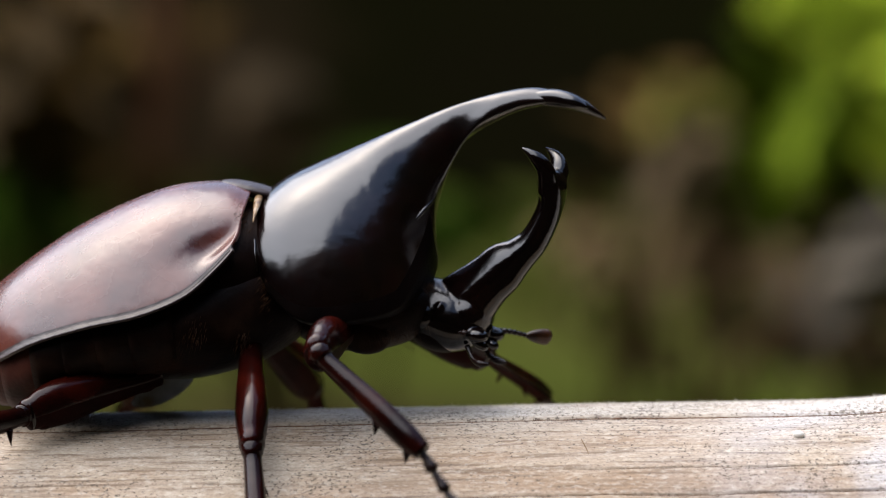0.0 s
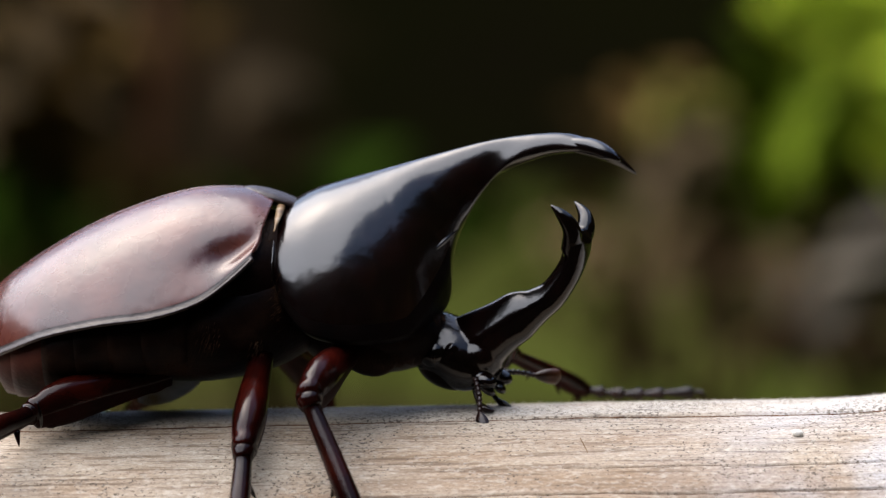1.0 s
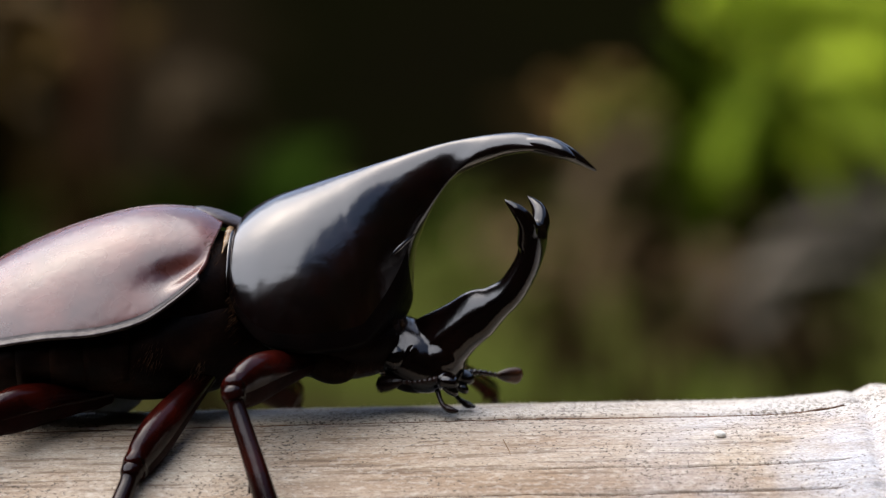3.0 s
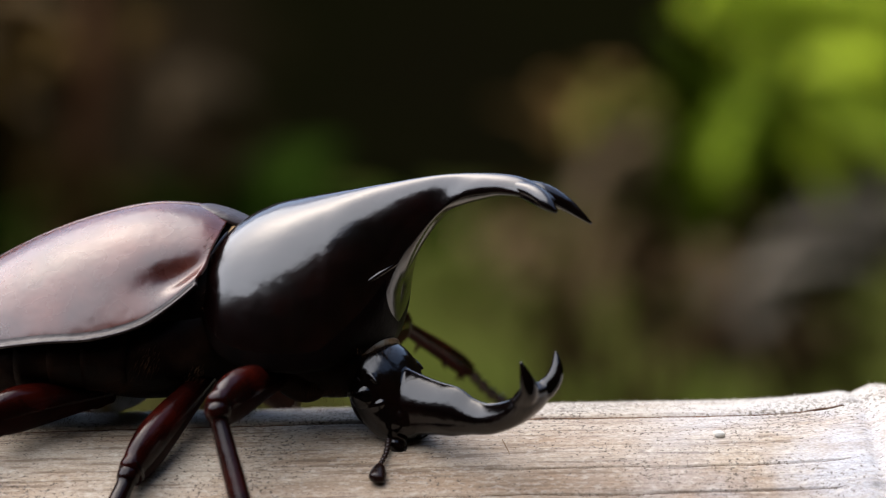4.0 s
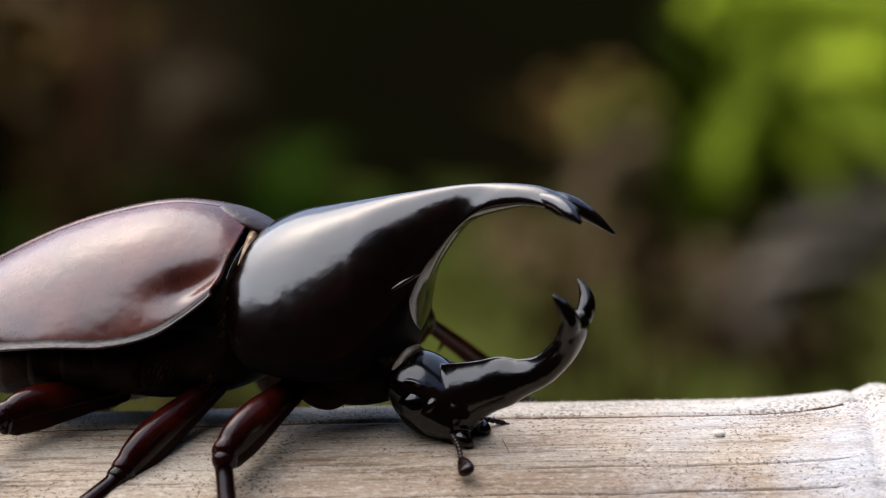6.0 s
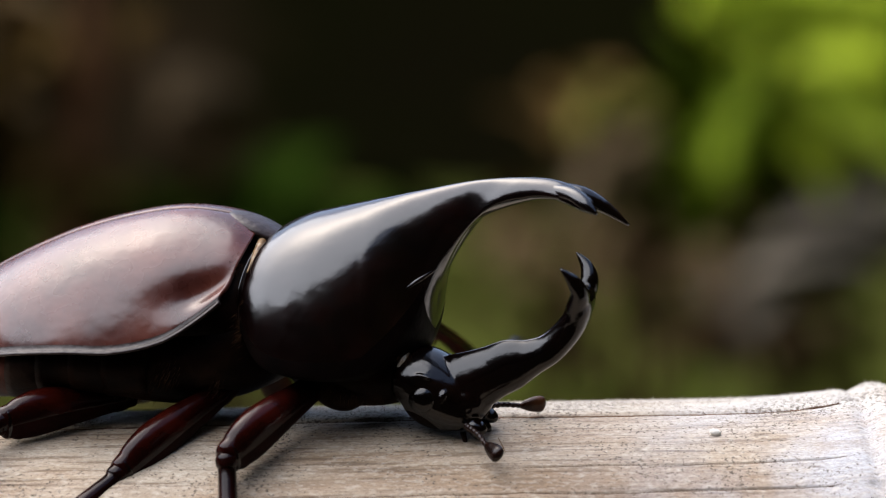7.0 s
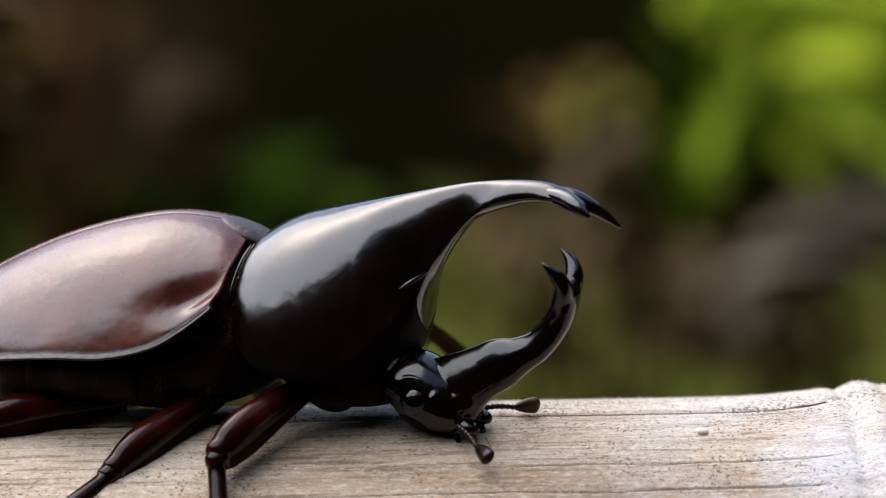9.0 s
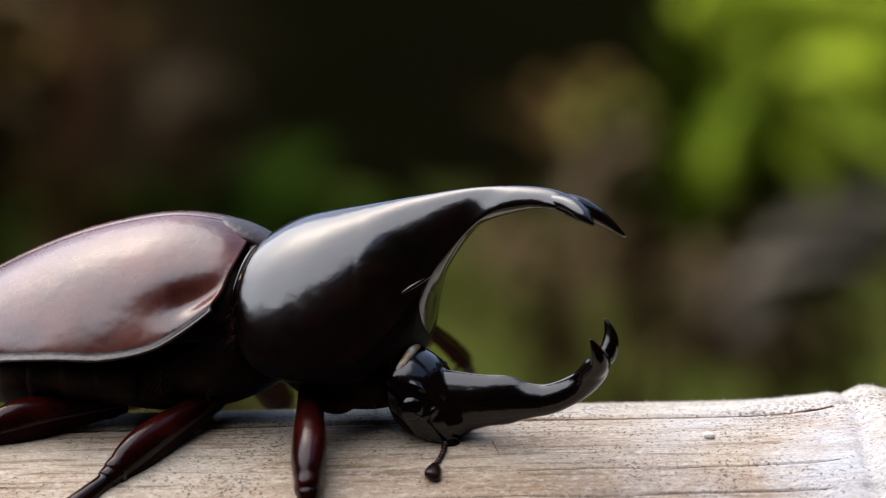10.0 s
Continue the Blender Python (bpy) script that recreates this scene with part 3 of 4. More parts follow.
def build_tibia(length, thick, bend):
    bm = bmesh.new()
    tube(bm, [(-0.6, 0, 0), (0.0, 0, 0.05), (0.6, 0, 0.05), (1.1, 0, 0), (length * 0.3, 0, 0), (length * 0.55, 0, 0.05), (length * 0.85, 0, 0), (length, 0, 0)],
         [(thick * 0.3, thick * 0.3), (thick * 0.7, thick * 0.76), (thick * 0.7, thick * 0.76), (thick * 0.58, thick * 0.62), (thick * 0.62, thick * 0.7), (thick * 0.68, thick * 0.8), (thick * 0.75, thick * 0.86), (thick * 0.6, thick * 0.62)], 18, 40)
    for f, s, r in ((0.34, 1, 0.24), (0.62, -0.5, 0.34), (0.9, -0.4, 0.36), (0.96, 1, 0.28)):
        x = length * f
        cone(bm, (x, s * thick * 0.4, -thick * 0.5), (x + 0.5, s * thick * 0.9, -thick * 1.35), thick * r)
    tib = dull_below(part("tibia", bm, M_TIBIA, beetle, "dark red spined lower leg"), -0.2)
    bm = bmesh.new()
    p = Vector((0, 0, 0))
    for k in range(5):
        seg = 1.65 if k < 4 else 2.6
        q = p + Vector((seg, 0, 0.10 * (k - 1) + bend * seg))
        tube(bm, [p, p.lerp(q, 0.5), p.lerp(q, 0.85), q], [(0.24, 0.24), (0.4, 0.4), (0.52, 0.52), (0.3, 0.3)], 10, 9)
        cone(bm, p.lerp(q, 0.8), p.lerp(q, 1.0) + Vector((0.2, 0, -0.7)), 0.1, 6)
        p = q
    for s in (-1, 1):
        tube(bm, [p, p + Vector((0.6, s * 0.4, 0.1)), p + Vector((1.0, s * 0.7, -0.5))], [(0.16, 0.16), (0.12, 0.12), (0.02, 0.02)], 8, 8)
    foot = part("tarsus", bm, M_TARSUS, tib, "black jointed foot with claws")
    foot.matrix_basis = pose((length - 0.1) * MM, 0, 0)
    return tib, foot


LEGS = {}
for key, fl, tl, th in (("front", 11.2, 11.6, 2.05), ("middle", 12.0, 8.4, 1.95), ("hind", 10.6, 9.0, 1.95)):
    for s in (-1, 1):
        LEGS[key, s] = (build_femur(fl, th), *build_tibia(tl, 0.95 if (key, s) == ("front", 1) else 1.2, (-0.35 if s < 0 else 0.0) if key == "front" else 0.16), fl, tl)
# far club gets a redder brown: its backlit glow is put into the colour
ANTENNAE = {s: build_antenna(M_CLUB if s > 0 else M_TARSUS) for s in (-1, 1)}

# ---------------------------------------------------------------- surroundings
M_EARTH = mat("mossy_ground", [(0.021, 0.0165, 0.0065), (0.028, 0.0315, 0.0068), (0.036, 0.045, 0.0078), (0.052, 0.038, 0.0155)], 0.95, 4, spec=0.0)


def darken_near_ground(m):
    """Darkens the unseen near side, raggedly edged against the moss, to keep reflections dark."""
    n, l = m.node_tree.nodes, m.node_tree.links
    b = n["Principled BSDF"]
    moss = b.inputs["Base Color"].links[0].from_socket
    tc = n.new("ShaderNodeTexCoord")
    sep = n.new("ShaderNodeSeparateXYZ")
    l.new(tc.outputs["Object"], sep.inputs[0])
    nz = n.new("ShaderNodeTexNoise")
    nz.inputs["Scale"].default_value, nz.inputs["Detail"].default_value = 2.2, 8
    l.new(tc.outputs["Object"], nz.inputs["Vector"])
    ad = n.new("ShaderNodeMath")
    ad.operation = "MULTIPLY_ADD"
    ad.inputs[1].default_value = 1.6
    l.new(nz.outputs[0], ad.inputs[0])
    l.new(sep.outputs[1], ad.inputs[2])
    mr = n.new("ShaderNodeMapRange")
    mr.inputs["From Min"].default_value, mr.inputs["From Max"].default_value = 0.85, 1.15
    l.new(ad.outputs[0], mr.inputs[0])
    mx = n.new("ShaderNodeMix")
    mx.data_type = "RGBA"
    mx.inputs[6].default_value = (0.009, 0.0065, 0.0045, 1)
    l.new(mr.outputs[0], mx.inputs[0])
    l.new(moss, mx.inputs[7])
    l.new(mx.outputs[2], b.inputs["Base Color"])


darken_near_ground(M_EARTH)
# near-black tones: the gloom inside the thicket is put into its colour
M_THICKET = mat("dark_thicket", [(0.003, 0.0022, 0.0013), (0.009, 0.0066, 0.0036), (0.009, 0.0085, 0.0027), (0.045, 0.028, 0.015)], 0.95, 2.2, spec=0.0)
# lighter than the leaf itself: the sunlit patch is put into its colour
M_LEAF = mat("green_leaf", [(0.3, 0.39, 0.024), (0.4, 0.49, 0.052)], 0.8, 30, random=0.35, spec=0.03)


def translucent(m, share):
    """Light passes through a leaf as well as off it."""
    n, l = m.node_tree.nodes, m.node_tree.links
    b, out = n["Principled BSDF"], n["Material Output"]
    t, mx = n.new("ShaderNodeBsdfTranslucent"), n.new("ShaderNodeMixShader")
    l.new(b.inputs["Base Color"].links[0].from_socket, t.inputs["Color"])
    mx.inputs[0].default_value = share
    l.new(b.outputs[0], mx.inputs[1])
    l.new(t.outputs[0], mx.inputs[2])
    l.new(mx.outputs[0], out.inputs["Surface"])


M_MIDGREEN = mat("mid_green_leaf", [(0.22, 0.31, 0.02), (0.3, 0.4, 0.04)], 0.8, 30, random=0.35, spec=0.02)
translucent(M_LEAF, 0.45)
translucent(M_MIDGREEN, 0.45)
translucent(M_SLIVER, 0.6)
# leaf green darkened, with the shade it stands in put into the colour
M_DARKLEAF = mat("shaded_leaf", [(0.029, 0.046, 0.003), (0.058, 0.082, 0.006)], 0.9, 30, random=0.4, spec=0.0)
M_TANLEAF = mat("tan_leaf", [(0.085, 0.058, 0.028), (0.15, 0.104, 0.055)], 0.9, 30, random=0.35, spec=0.0)
M_MIDLEAF = mat("faded_leaf", [(0.05, 0.036, 0.02), (0.085, 0.062, 0.036)], 0.9, 30, random=0.35, spec=0.0)
M_DRYLEAF = mat("dry_leaf", [(0.03, 0.019, 0.006), (0.07, 0.042, 0.014)], 0.9, 30, random=0.5, spec=0.0)
M_BARK = mat("bark", [(0.03, 0.02, 0.009), (0.07, 0.04, 0.018)], 0.9, 40, spec=0.0, stretch=(1, 1, 0.2))
M_GREYLEAF = mat("grey_leaf", [(0.10, 0.084, 0.063), (0.21, 0.18, 0.138)], 0.95, 22, random=0.4, spec=0.0)
# darker again: deeper shade put into the leaf colour
M_DEEPLEAF = mat("deep_shade_leaf", [(0.008, 0.016, 0.002), (0.018, 0.032, 0.0035)], 0.9, 30, random=0.4, spec=0.0)
M_REDBARK = mat("red_bark", [(0.05, 0.024, 0.011), (0.11, 0.054, 0.028)], 0.9, 40, spec=0.0, stretch=(1, 1, 0.2))


def leaf_mesh(name, length, breadth, material):
    """A pointed leaf, folded along its midrib and arched, along +x."""
    bm = bmesh.new()
    rows = []
    for i in range(7):
        u = i / 6
        w = breadth / 2 * math.sin(math.pi * u ** 0.8) + 0.2
        z = length * 0.12 * math.sin(math.pi * u) - length * 0.1 * u
        rows.append([(u * length, -w, z + w * 0.3), (u * length, 0, z), (u * length, w, z + w * 0.3)])
    loft(bm, rows, closed=False)
    ob = part(name, bm, material)
    me = ob.data
    bpy.data.objects.remove(ob)
    return me


def build_shrub(label, base, stems, leaf_data, count, spread, centre, seed, twig=1.6):
    """Stems that rise from base to the crown, with leaves set along them."""
    rnd = random.Random(seed)
    root = tagged(new("leafy_shrub"), label, "shrub", "undergrowth")
    root.matrix_world = Matrix.Translation(Vector(base) * MM)
    c = Vector(centre) - Vector(base)
    for k in range(stems):
        tip = c + Vector([rnd.uniform(-1, 1) * s for s in spread])
        bm = bmesh.new()
        tube(bm, [(0, 0, -20), tip * 0.4 + Vector((rnd.uniform(-8, 8), 0, 12)), tip * 0.75, tip], [(twig * 1.6, twig * 1.6), (twig * 1.2, twig * 1.2), (twig, twig), (twig * 0.3, twig * 0.3)], 6, 9, side=(0.2, 1, 0.1))
        part("stem", bm, M_BARK, root)
    for k in range(count):
        ob = new("leaf", leaf_data)
        ob.parent = root
        p = (c + Vector([(rnd.random() + rnd.random() - 1) * 1.3 * s for s in spread])) * MM
        ob.matrix_basis = Matrix.LocRotScale(p, Euler([radians(a) for a in (rnd.uniform(-50, 50), rnd.uniform(-40, 50), rnd.uniform(0, 360))]), [rnd.uniform(0.7, 1.25)] * 3)
    return root


def build_ground():
    bm = bmesh.new()
    bmesh.ops.create_grid(bm, x_segments=80, y_segments=80, size=1)
    for v in bm.verts:
        x, y = [math.copysign(abs(c) ** 3, c) * 40000 for c in v.co[:2]]
        v.co = Vector((x, y, -165 + 14 * noise.noise((x * 0.004, y * 0.004, 1))))
    tagged(part("ground", bm, M_EARTH), "mossy forest floor, darkened on the unseen near side", kind="structure")
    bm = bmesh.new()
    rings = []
    # wall height varies by direction to block sky light; sides and rear are unseen
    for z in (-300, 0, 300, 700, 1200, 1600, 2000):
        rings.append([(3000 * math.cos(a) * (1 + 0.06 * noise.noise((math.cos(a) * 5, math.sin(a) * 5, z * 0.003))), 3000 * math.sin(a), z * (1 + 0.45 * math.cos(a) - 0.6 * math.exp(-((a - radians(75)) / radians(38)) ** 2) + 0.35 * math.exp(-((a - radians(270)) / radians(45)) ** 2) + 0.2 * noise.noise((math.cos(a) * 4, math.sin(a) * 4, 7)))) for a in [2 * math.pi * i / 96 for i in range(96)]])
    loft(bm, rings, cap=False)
    tagged(part("backdrop", bm, M_THICKET), "dim forest thicket, its unseen sides added to block light", kind="structure")


build_ground()
GREEN = leaf_mesh("leaf", 46, 18, M_LEAF)
LEAFLET = leaf_mesh("leaf", 24, 8, M_LEAF)
DULL_LEAFLET = leaf_mesh("leaf", 24, 8, M_MIDGREEN)
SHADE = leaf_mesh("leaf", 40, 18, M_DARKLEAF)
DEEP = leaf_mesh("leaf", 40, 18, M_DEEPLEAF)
DRY = leaf_mesh("leaf", 36, 18, M_DRYLEAF)
TAN = leaf_mesh("leaf", 36, 18, M_TANLEAF)
SMALL = leaf_mesh("leaf", 18, 13, M_MIDLEAF)
GREY = leaf_mesh("leaf", 44, 16, M_GREYLEAF)
OLIVE = leaf_mesh("leaf", 15, 12, mat("olive_leaf", [(0.12, 0.11, 0.022), (0.17, 0.155, 0.04)], 0.8, 30, spec=0.0))


def build_fern(label, path, leaflets, reach, seed, leaf_data, twig=1.2):
    """One arching stalk with leaflets on both sides, longest in the middle."""
    rnd = random.Random(seed)
    root = tagged(new("fern_frond"), label, "fern", "undergrowth")
    base = Vector(path[0])
    root.matrix_world = Matrix.Translation(base * MM)
    bm = bmesh.new()
    tube(bm, [Vector(p) - base for p in path], [(twig * 1.5, twig * 1.5), (twig, twig), (twig * 0.3, twig * 0.3)], 6, 30, side=(0.2, 1, 0.1))
    part("stalk", bm, M_BARK, root)
    for k in range(leaflets):
        u = 0.34 + 0.65 * k / (leaflets - 1)
        p = Vector(spline(path, u)) - base
        d = Vector(spline(path, min(u + 0.02, 1))) - Vector(spline(path, u - 0.02))
        side = 1 if k % 2 else -1
        out = (d.normalized() * 0.55 + Vector((0, side * rnd.uniform(0.5, 0.9), rnd.uniform(-0.55, 0.15)))).normalized()
        ob = new("leaf", leaf_data)
        ob.parent = root
        m = aimed(p * MM, (p + out * 10) * MM, (rnd.uniform(-0.4, 0.4), 0.2, 1))
        ob.matrix_basis = m @ Matrix.Scale(reach * (0.45 + 0.75 * math.sin(math.pi * min(1, 0.15 + (u - 0.34) * 1.2))) * rnd.uniform(0.85, 1.15), 4)
    return root


build_fern("bright green fern frond arching over the moss, sunlight in its colour", [(270, 880, -175), (232, 872, -60), (196, 862, -14), (158, 856, 8), (130, 853, 20), (104, 850, 29)], 100, 1.1, 31, LEAFLET)
build_fern("bright green fern frond arching over the moss, sunlight in its colour", [(282, 900, -175), (250, 890, -40), (210, 880, 2), (172, 872, 22), (140, 868, 30), (112, 860, 35)], 80, 1.2, 32, LEAFLET)
build_fern("mid green fern frond with drooping leaflets", [(245, 930, -175), (196, 920, -70), (160, 905, -18), (138, 900, -6), (124, 896, -9), (112, 892, -20)], 80, 1.0, 33, DULL_LEAFLET)
build_shrub("bright green leafy shrub among the ferns, sunlight in its colour", (240, 900, -165), 4, GREEN, 30, (40, 20, 22), (170, 850, 6), 4)
build_shrub("sparse brown shrub with dry leaves", (60, 1100, -165), 3, DRY, 14, (16, 40, 12), (90, 1060, -20), 16)
build_shrub("leafy shrub behind the ferns, green darkened as shade", (170, 960, -165), 5, SHADE, 52, (36, 50, 24), (136, 945, -8), 3)
build_shrub("low shrub below the ferns, green darkened as shade", (150, 1000, -165), 5, SHADE, 26, (26, 50, 18), (122, 980, -34), 5)
build_shrub("brown withered shrub with dry leaves", (110, 1150, -165), 5, TAN, 90, (84, 60, 34), (124, 1130, -78), 8)
build_shrub("brown withered shrub with dry leaves", (90, 1000, -165), 3, SMALL, 22, (14, 40, 9), (80, 985, -32), 15)
build_shrub("brown withered shrub with dry leaves", (-60, 1000, -165), 4, SMALL, 11, (7, 40, 9), (-53, 920, 0), 9)
build_shrub("low shrub in green darkened as shade", (-30, 950, -165), 4, DEEP, 44, (64, 60, 8), (-36, 930, -43), 12)
build_shrub("low shrub in green darkened as shade", (-160, 950, -165), 4, DEEP, 30, (30, 60, 16), (-128, 930, -42), 13)
build_shrub("thin shrub with a few olive leaves", (95, 900, -165), 2, OLIVE, 20, (5, 10, 5), (80, 900, -6), 21, 0.5)


def build_dry_plant():
    """Bent stalks with large curled grey leaves hanging along them."""
    rnd = random.Random(41)
    root = tagged(new("withered_plant"), "withered plant with curled grey-brown leaves", "plant", "undergrowth")
    base = Vector((70, 850, -170))
    root.matrix_world = Matrix.Translation(base * MM)
    path = [(66, 850, -170), (90, 852, -88), (108, 854, -66), (126, 857, -52), (150, 862, -38), (190, 870, -26)]
    for dz in (0, 7, -8):
        bm = bmesh.new()
        tube(bm, [Vector(p) - base + Vector((dz * 0.5, dz, dz * (0.3 + 0.2 * k))) for k, p in enumerate(path)], [(2, 2), (1.4, 1.4), (0.5, 0.5)], 6, 24, side=(0.2, 1, 0.1))
        part("stalk", bm, M_BARK, root)
    for k in range(38):
        u = rnd.uniform(0.38, 0.86)
        p = Vector(spline(path, u)) - base + Vector((rnd.uniform(-6, 6), rnd.uniform(-14, 14), rnd.gauss(0, 6)))
        ob = new("leaf", GREY)
        ob.parent = root
        ob.matrix_basis = Matrix.LocRotScale(p * MM, Euler([radians(a) for a in (rnd.uniform(-70, 70), rnd.uniform(-60, 20), rnd.uniform(-60, 60))]), [rnd.uniform(0.5, 1.0)] * 3)


build_dry_plant()
build_shrub("brown withered shrub with dry leaves", (-140, 940, -165), 4, DRY, 22, (20, 40, 30), (-116, 930, 4), 44)
build_shrub("brown withered shrub with dry leaves", (-160, 940, -165), 4, TAN, 16, (22, 40, 24), (-138, 930, 0), 45)


def build_sapling(base, top, r, label, seed):
    """A thin bare trunk with short side twigs, rising out of the picture into a few dry leaves."""
    rnd = random.Random(seed)
    root = tagged(new("sapling"), label, "tree", "undergrowth")
    root.matrix_world = Matrix.Translation(Vector(base) * MM)
    h = Vector(top) - Vector(base)
    path = [h * (k / 6) + Vector((rnd.uniform(-4, 4), rnd.uniform(-4, 4), 0)) for k in range(7)]
    bm = bmesh.new()
    tube(bm, path, [(r * 1.3, r * 1.3), (r, r), (r * 0.8, r * 0.8), (r * 0.4, r * 0.4)], 10, 36, side=(0.2, 1, 0.1))
    part("trunk", bm, M_REDBARK, root)
    for k in range(9):
        p = Vector(spline(path, rnd.uniform(0.3, 1)))
        q = p + Vector((rnd.uniform(-40, 40), rnd.uniform(-30, 30), rnd.uniform(15, 45)))
        bm = bmesh.new()
        tube(bm, [p, p.lerp(q, 0.5) + Vector((0, 0, 4)), q], [(r * 0.3, r * 0.3), (r * 0.2, r * 0.2), (0.3, 0.3)], 6, 8, side=(0.2, 1, 0.1))
        part("twig", bm, M_REDBARK, root)
        for j in range(2):
            ob = new("leaf", DRY)
            ob.parent = root
            ob.matrix_basis = Matrix.LocRotScale(p.lerp(q, 0.6 + 0.4 * j) * MM, Euler([rnd.uniform(-0.8, 0.8), rnd.uniform(-0.5, 0.9), rnd.uniform(0, 6.28)]), [rnd.uniform(0.6, 1)] * 3)


build_sapling((-100, 905, -175), (-88, 900, 150), 5.5, "slender red-brown sapling trunk with dry leaves", 51)
build_sapling((-150, 1050, -175), (-118, 1040, 190), 5.0, "slender red-brown sapling trunk with dry leaves", 52)

# ---------------------------------------------------------------- the beetle's walk
# seconds, x, y, z in millimetres, roll, head-up tilt and turn towards the near side in degrees
BODY = [
    (0, -16.83, 0.00, 11.72, 1.0, 7, 0),
    (0.5, -17.01, 0.00, 11.72, 1.0, 7, 0),
    (0.7, -16.61, 0.00, 11.51, 1.4, 5.5, 0),
    (1, -15.30, 0.00, 11.16, 2.0, 2.5, 0),
    (1.2, -14.30, 0.00, 10.72, 1.6, 1.2, 0),
    (1.5, -13.78, 0.00, 10.34, 1.0, -0.9, 0),
    (2, -13.46, 0.00, 10.07, 1.0, 0, 0),
    (2.7, -13.52, 0.00, 9.66, 1.0, 0, 0),
    (3.8, -12.59, -2.00, 9.98, 5.0, -0.7, 5),
    (4.5, -13.36, -2.00, 10.10, 6.0, -0.7, 6),
    (5, -12.84, -2.00, 10.07, 7.0, -2.5, 7),
    (5.7, -11.67, -2.00, 10.09, 11.0, -3, 8),
    (6.8, -10.36, -2.00, 9.53, 12.0, -4, 8),
    (7.2, -10.22, -2.00, 9.41, 12.0, -4.2, 8),
    (7.5, -10.39, -2.00, 9.37, 12.0, -4.3, 8),
    (8, -10.34, -2.00, 9.15, 12.0, -4.3, 8),
    (8.5, -10.09, -2.00, 9.07, 12.0, -4.3, 8),
    (9, -9.92, -2.00, 8.94, 12.0, -4.3, 8),
    (9.5, -10.09, -2.00, 9.02, 12.0, -4.4, 8),
    (10, -10.39, -2.00, 9.11, 12.0, -4.4, 8),
]
PRONOTUM = [
    (0, -14.85, 0.00, 12.52, 0.0, 4.3, 0),
    (0.5, -14.87, 0.00, 12.48, 0.0, 4.0, 0),
    (0.7, -14.53, 0.00, 12.24, 0.0, 0, 0),
    (1, -13.33, 0.00, 11.81, 0.0, -3.3, 0),
    (1.2, -12.33, 0.00, 11.45, 0.0, -3.3, 0),
    (1.5, -11.42, 0.00, 11.22, 0.0, -2.6, 0),
    (2, -11.05, 0.00, 11.03, 0.0, 0, 0),
    (2.7, -10.65, 0.00, 11.13, 0.0, 0, 0),
    (3.8, -9.82, -2.50, 11.30, 4.0, -7.5, 24),
    (4, -9.97, -2.50, 11.35, 4.3, -8.4, 24),
    (4.5, -10.17, -2.50, 11.48, 5.0, -13.4, 27),
    (5, -9.41, -2.50, 11.23, 5.0, -15, 27),
    (5.5, -8.93, -2.50, 11.03, 5.0, -11.9, 24),
    (5.7, -8.68, -2.50, 10.98, 5.0, -10.4, 24),
    (6.8, -7.27, -2.50, 10.34, 4.0, -7.1, 21),
    (7.2, -7.13, -2.50, 10.34, 4.0, -7, 21),
    (7.5, -7.15, -2.50, 10.38, 4.0, -6.6, 21),
    (8, -7.07, -2.50, 10.38, 4.0, -6.7, 21),
    (8.5, -6.95, -2.50, 10.34, 4.0, -7, 21),
    (9, -6.76, -2.50, 10.23, 4.0, -7.5, 21),
    (9.5, -6.90, -2.50, 10.32, 4.0, -7.7, 21),
    (9.8, -7.00, -2.50, 10.42, 4.0, -8.7, 21),
    (10, -7.04, -2.50, 10.52, 4.0, -8.7, 21),
]
